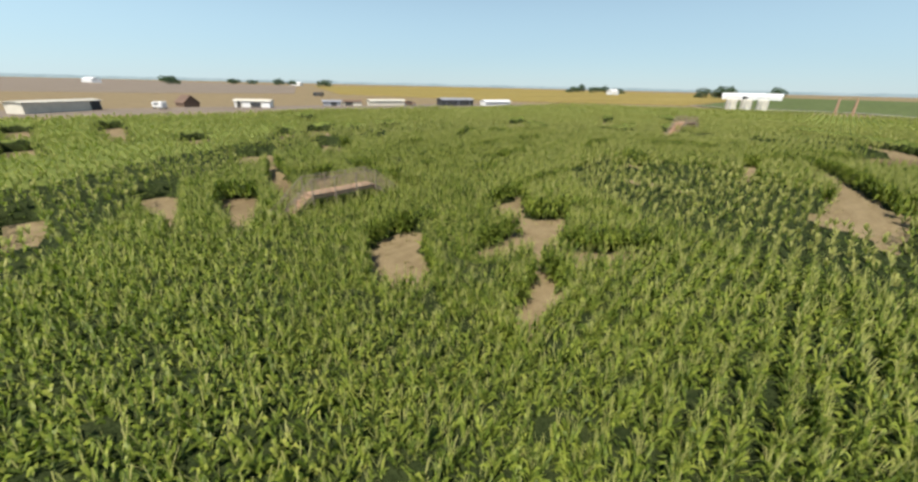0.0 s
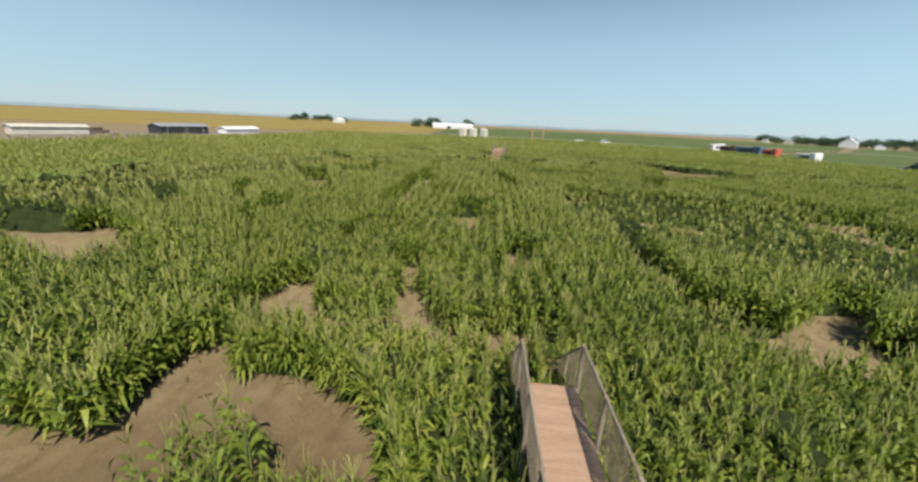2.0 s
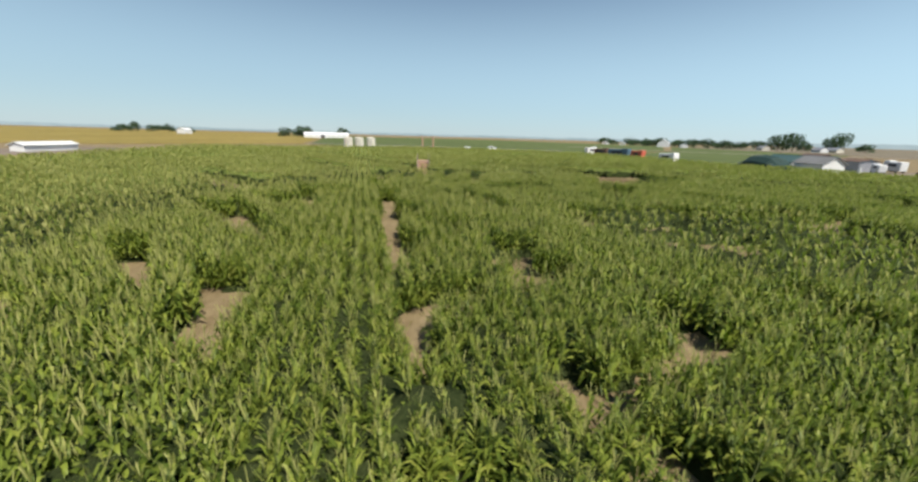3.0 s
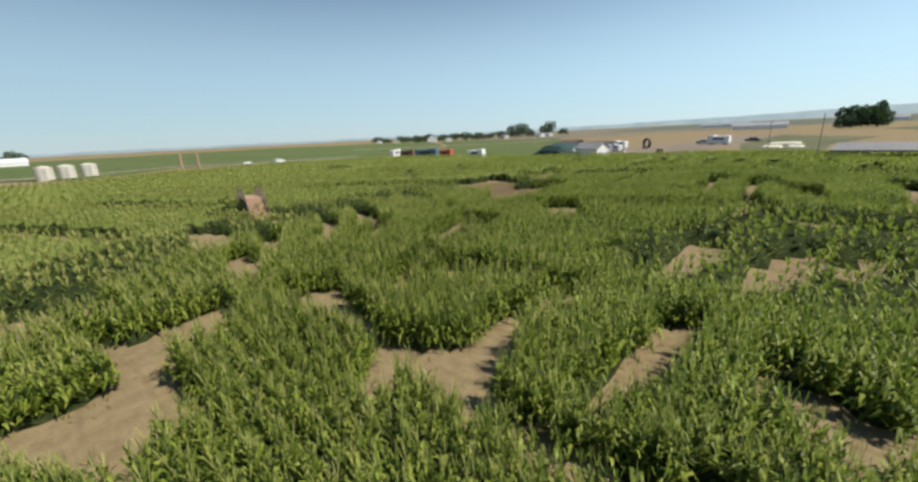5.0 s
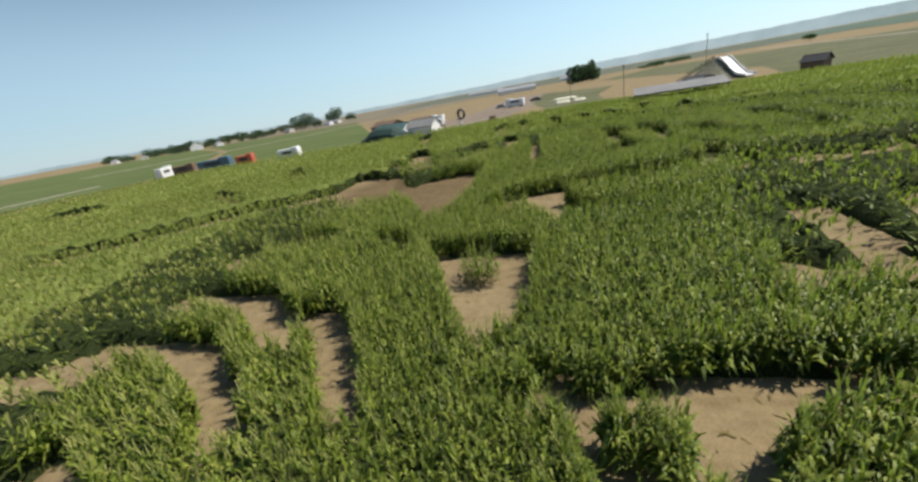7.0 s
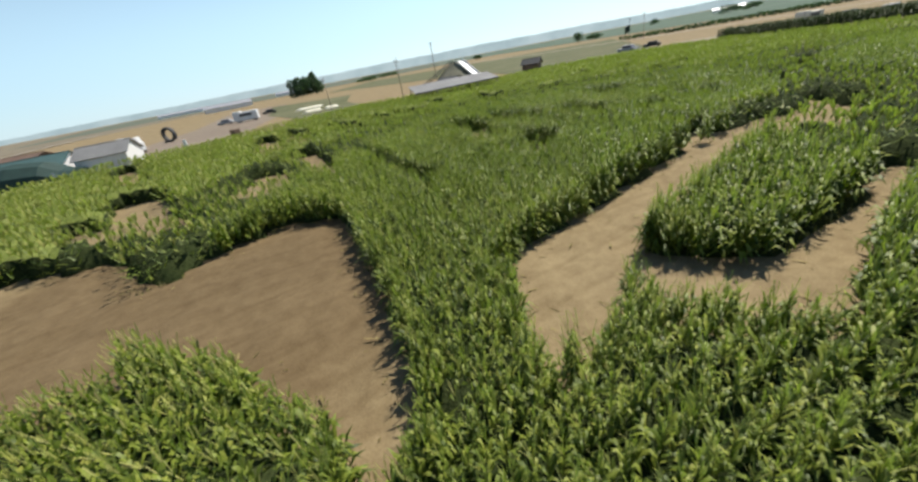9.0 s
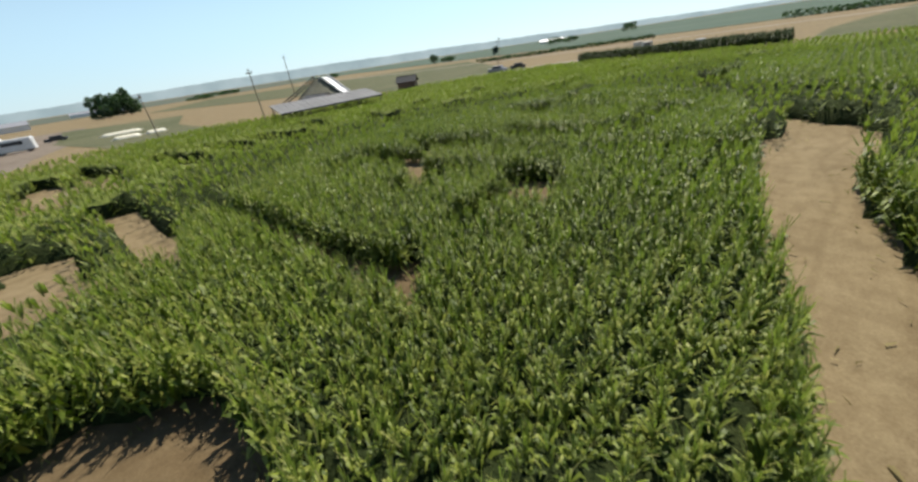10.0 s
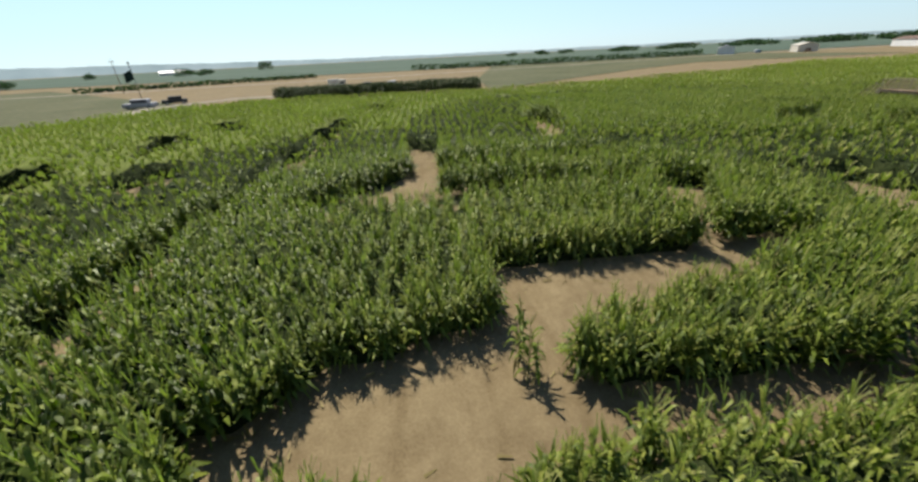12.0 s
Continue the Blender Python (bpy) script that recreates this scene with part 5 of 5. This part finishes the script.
for k, (x, y, long) in enumerate(((440, 690, 18), (380, 560, 12), (396, 455, 14), (445, 385, 16), (470, 340, 14), (500, 345, 16))):
    gabled("house", x, y, 40 + 7 * k, long, 8, 3, 5.5, CREAM if k % 2 else WHITE, GREY_METAL, "pale farmhouse among dark trees", "house", group="farmhouses")
tree(343, 22, 15, 18, 301, "bushy dark tree alone on dry ground", n=2600)
tree(346, 10, 17, 14, 302, "bushy dark tree alone on dry ground", n=2200)
for k, (azi, away, high, wide) in enumerate(((104, 500, 5, 30), (107, 520, 5, 26), (120, 420, 6, 10), (134, 380, 9, 9), (136, 400, 6, 16), (143, 700, 9, 14), (151, 500, 8, 20), (153, 510, 7, 18), (160, 820, 14, 26), (192, 800, 7, 24), (196, 850, 9, 30), (199, 820, 8, 30), (206, 760, 8, 50), (212, 740, 8, 60), (219, 720, 8, 70), (226, 700, 8, 70), (232, 700, 8, 70))):
    tree(*toward((10, 45), azi, away), high, wide, 400 + k, "hazy dark tree standing far across the fields")
for k, (azi, away, long) in enumerate(((82, 800, 70), (86, 420, 40), (95, 700, 60), (150, 760, 40))):
    px, py = toward((0, 50), azi, away)
    gabled("barn", px, py, -azi, long, 12, 3.5, 6, WHITE, GREY_METAL, "long pale barn far off on dry fields", "barn", group="far barns")


def hedge_line(a, b, high, deep, label):
    """A far belt of standing crop or bushes: a rough ridge of leaf clumps."""
    a, b = np.array(a, float), np.array(b, float)
    u = (b - a) / np.linalg.norm(b - a)
    n = int(np.linalg.norm(b - a) * 14)
    s = rng.uniform(0, 1, n)
    p = a + (b - a) * s[:, None] + np.stack([-u[1], u[0]])[None] * rng.uniform(-deep / 2, deep / 2, n)[:, None]
    z = rng.uniform(0.1, 1.0, n) * high * (0.9 + 0.1 * np.sin(s * 40))
    c = np.stack([p[:, 0], p[:, 1], z], 1)
    e1 = rng.normal(0, 1, (n, 3))
    e1 *= (rng.uniform(0.4, 0.8, n) / np.linalg.norm(e1, axis=1))[:, None]
    e2 = np.cross(e1, rng.normal(0, 1, (n, 3)))
    e2 *= (rng.uniform(0.3, 0.6, n) / np.linalg.norm(e2, axis=1))[:, None]
    V = np.stack([c - e1, c + e2, c + e1, c - e2], 1).reshape(-1, 3)
    Q = np.arange(n * 4).reshape(-1, 4)
    tagged(new("hedge", quads_of("hedge", V, Q, [TREE_LEAF])), label, "hedge", kind="stuff")


hedge_line((24, -186), (-150, -193), 3.0, 4, "dark green belt of tall crop across a dry field")
hedge_line((150, -120), (70, -160), 1.8, 3, "low dark scrub along a dirt road")


# ---- hazy distance ----
def backdrop():
    # haze is put into the colour; the ring glows and takes no light
    m = bpy.data.materials.new("haze_glow")
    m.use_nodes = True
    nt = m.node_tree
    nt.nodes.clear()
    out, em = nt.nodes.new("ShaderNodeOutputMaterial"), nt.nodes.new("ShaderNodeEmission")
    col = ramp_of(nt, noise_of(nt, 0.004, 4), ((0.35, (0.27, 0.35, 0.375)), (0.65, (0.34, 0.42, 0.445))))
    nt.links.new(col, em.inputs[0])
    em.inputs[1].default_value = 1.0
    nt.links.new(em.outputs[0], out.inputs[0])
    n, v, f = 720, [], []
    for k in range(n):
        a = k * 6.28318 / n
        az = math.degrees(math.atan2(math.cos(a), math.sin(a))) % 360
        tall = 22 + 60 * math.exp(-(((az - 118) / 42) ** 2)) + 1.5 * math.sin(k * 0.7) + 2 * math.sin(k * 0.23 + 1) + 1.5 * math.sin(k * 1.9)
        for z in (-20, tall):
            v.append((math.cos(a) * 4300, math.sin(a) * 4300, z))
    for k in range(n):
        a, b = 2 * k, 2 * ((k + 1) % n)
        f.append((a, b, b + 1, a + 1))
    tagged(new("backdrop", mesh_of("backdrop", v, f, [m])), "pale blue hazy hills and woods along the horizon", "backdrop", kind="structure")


backdrop()


# ---- corn plants standing singly in the clearings ----
def corn_plant(seed):
    """One maize plant: stalk, arching leaves and tassel, each a part."""
    r = np.random.default_rng(seed)
    ob = thing("corn_plant", pose(0, 0, 0), "single green corn plant with arching leaves and tassel", "corn plant", "clumps of corn left in the clearings")
    tall = r.uniform(1.55, 1.85)
    bm = bmesh.new()
    rod(bm, (0, 0, -0.05), (0, 0, tall - 0.1), 0.018, 0.008, 6)
    part("stalk", bm, STALK, ob)
    az = r.uniform(0, 6.28)
    for k in range(11):
        f = (k + 0.6) / 11
        rungs = leaf_strip(0.2 + (tall - 0.5) * f, az + r.normal(0, 0.3), r.uniform(0.6, 0.85) * (1.1 - 0.25 * f - 0.35 * abs(f - 0.5)), r.uniform(0.8, 1.15) + 0.15 * f, r.uniform(1.0, 1.55) - 0.15 * f, 0.09 * r.uniform(0.85, 1.2), 4, r.normal(0, 0.5))
        q = [(2 * i, 2 * i + 1, 2 * i + 3, 2 * i + 2) for i in range(4)]
        leaf = new("leaf", mesh_of("leaf", rungs, q, [CORN_LEAF if k > 1 else DRY_LEAF]))
        leaf.parent = ob
        az += math.pi + r.normal(0, 0.25)
    bm = bmesh.new()
    for k in range(6):
        a, sp = r.uniform(0, 6.28), r.uniform(0.02, 0.16)
        rod(bm, (0, 0, tall - 0.15), (math.cos(a) * sp, math.sin(a) * sp, tall + r.uniform(0.05, 0.22)), 0.008, 0.005, 3)
    part("tassel", bm, CORN_TASSEL, ob, "pale branching tassel")
    return ob


STALK = surface("corn_stalk", (0.10, 0.13, 0.03), (0.20, 0.22, 0.07), 4.0, 0.7)
DRY_LEAF = leafy("dry_leaf", ((0.1, (0.12, 0.09, 0.035)), (0.6, (0.24, 0.19, 0.08)), (0.95, (0.36, 0.29, 0.14))), 0.2, 0.7, 0.3)
r = np.random.default_rng(21)
PLANTS = [corn_plant(60 + k) for k in range(8)]
spots = []
for cx, cy, rad in ISLANDS:
    gx, gy = np.meshgrid(np.arange(-2, 3) * 0.62, np.arange(-9, 10) * 0.2)
    for x, y in zip(gx.ravel(), gy.ravel()):
        if math.hypot(x, y) < rad:
            spots.append((cx + x + r.normal(0, 0.08), cy + y + r.normal(0, 0.06)))
# loose plants along the edges of the clearings
for a, b, n in (((-25.27, 20.77), (-26.49, 22.86), 10), ((-28.75, 19.55), (-27.36, 21.64), 12), ((-27.36, 29.82), (-25.62, 31.03), 10)):
    for k in range(n):
        s = (k + r.uniform(0.1, 0.9)) / n
        spots.append((a[0] + (b[0] - a[0]) * s + r.normal(0, 0.14), a[1] + (b[1] - a[1]) * s + r.normal(0, 0.14)))
for k, (x, y) in enumerate(spots):
    m = pose(x, y, 0, r.normal(0, 3), r.normal(0, 3), r.uniform(0, 360)) @ Matrix.Scale(r.uniform(0.82, 1.06), 4)
    if k < len(PLANTS):
        PLANTS[k].matrix_world = m
    else:
        copy_thing(PLANTS[k % len(PLANTS)], m)


# ---- weeds and litter on the bare soil ----
def near_soil(n, lo, hi):
    """Places on the bare ground, lo to hi metres from the standing corn."""
    x, y = rng.uniform(-46, 32, n), rng.uniform(0, 78, n)
    k = (nearness(x, y) < 18) & ~cornland(x, y)
    x, y = x[k], y[k]
    close = np.zeros(x.shape, bool)
    for a in np.arange(0, 6.28, 0.785):
        close |= cornland(x + math.cos(a) * hi, y + math.sin(a) * hi)
    if lo:
        for a in np.arange(0, 6.28, 0.785):
            close &= ~cornland(x + math.cos(a) * lo, y + math.sin(a) * lo)
    return x[close], y[close]


def tufts(name, x, y, blades, tall, width, mat, label):
    n = len(x)
    bx, by = np.repeat(x, blades) + rng.normal(0, 0.09, n * blades), np.repeat(y, blades) + rng.normal(0, 0.09, n * blades)
    a, h = rng.uniform(0, 6.28, n * blades), rng.uniform(0.4, 1.0, n * blades) * tall
    out, w = rng.uniform(0.1, 0.6, n * blades) * h, width
    dx, dy = np.cos(a), np.sin(a)
    p0 = np.stack([bx - dy * w, by + dx * w, np.full_like(bx, -0.02)], 1)
    p1 = np.stack([bx + dy * w, by - dx * w, np.full_like(bx, -0.02)], 1)
    p2 = np.stack([bx + dx * out + dy * w * 0.3, by + dy * out - dx * w * 0.3, h], 1)
    p3 = np.stack([bx + dx * out - dy * w * 0.3, by + dy * out + dx * w * 0.3, h], 1)
    V = np.stack([p0, p1, p2, p3], 1).reshape(-1, 3)
    tagged(new(name, quads_of(name, V, np.arange(len(V)).reshape(-1, 4), [mat])), label, "weeds", kind="stuff")


WEED = leafy("weed_leaf", ((0.1, (0.07, 0.085, 0.02)), (0.5, (0.17, 0.17, 0.05)), (0.9, (0.29, 0.25, 0.11))), 0.25, 0.6, 0.5)
x, y = near_soil(30000, 0, 0.35)
k = rng.uniform(0, 1, len(x)) < 0.35
tufts("weeds", x[k], y[k], 6, 0.28, 0.014, WEED, "low green and straw weeds along the foot of the corn")
gx, gy = rng.uniform(-22.49, -19.01, 1500), rng.uniform(14.16, 17.64, 1500)
k = ~cornland(gx, gy) & (gx > -22.23)
tufts("grass", gx[k], gy[k], 7, 0.55, 0.012, WEED, "pale yellow-green grass beside the footbridge")
x, y = near_soil(9000, 0.0, 1.3)
n = len(x)
a, big = rng.uniform(0, 6.28, n), rng.uniform(0.05, 0.17, n)
thin = big * rng.uniform(0.12, 0.3, n)
ca, sa = np.cos(a), np.sin(a)
rows = []
for p, q, z in ((-1, -1, 0.035), (1, -0.5, 0.05), (1.1, 0.6, 0.045), (-0.9, 1, 0.06)):
    rows.append(np.stack([x + ca * big * p - sa * thin * q, y + sa * big * p + ca * thin * q, np.full(n, z) + rng.uniform(0, 0.02, n)], 1))
V = np.stack(rows, 1).reshape(-1, 3)
tagged(new("leaf_litter", quads_of("leaf_litter", V, np.arange(len(V)).reshape(-1, 4), [DRY_LEAF])), "scraps of dry corn leaf lying on bare soil", "leaf litter", kind="stuff")
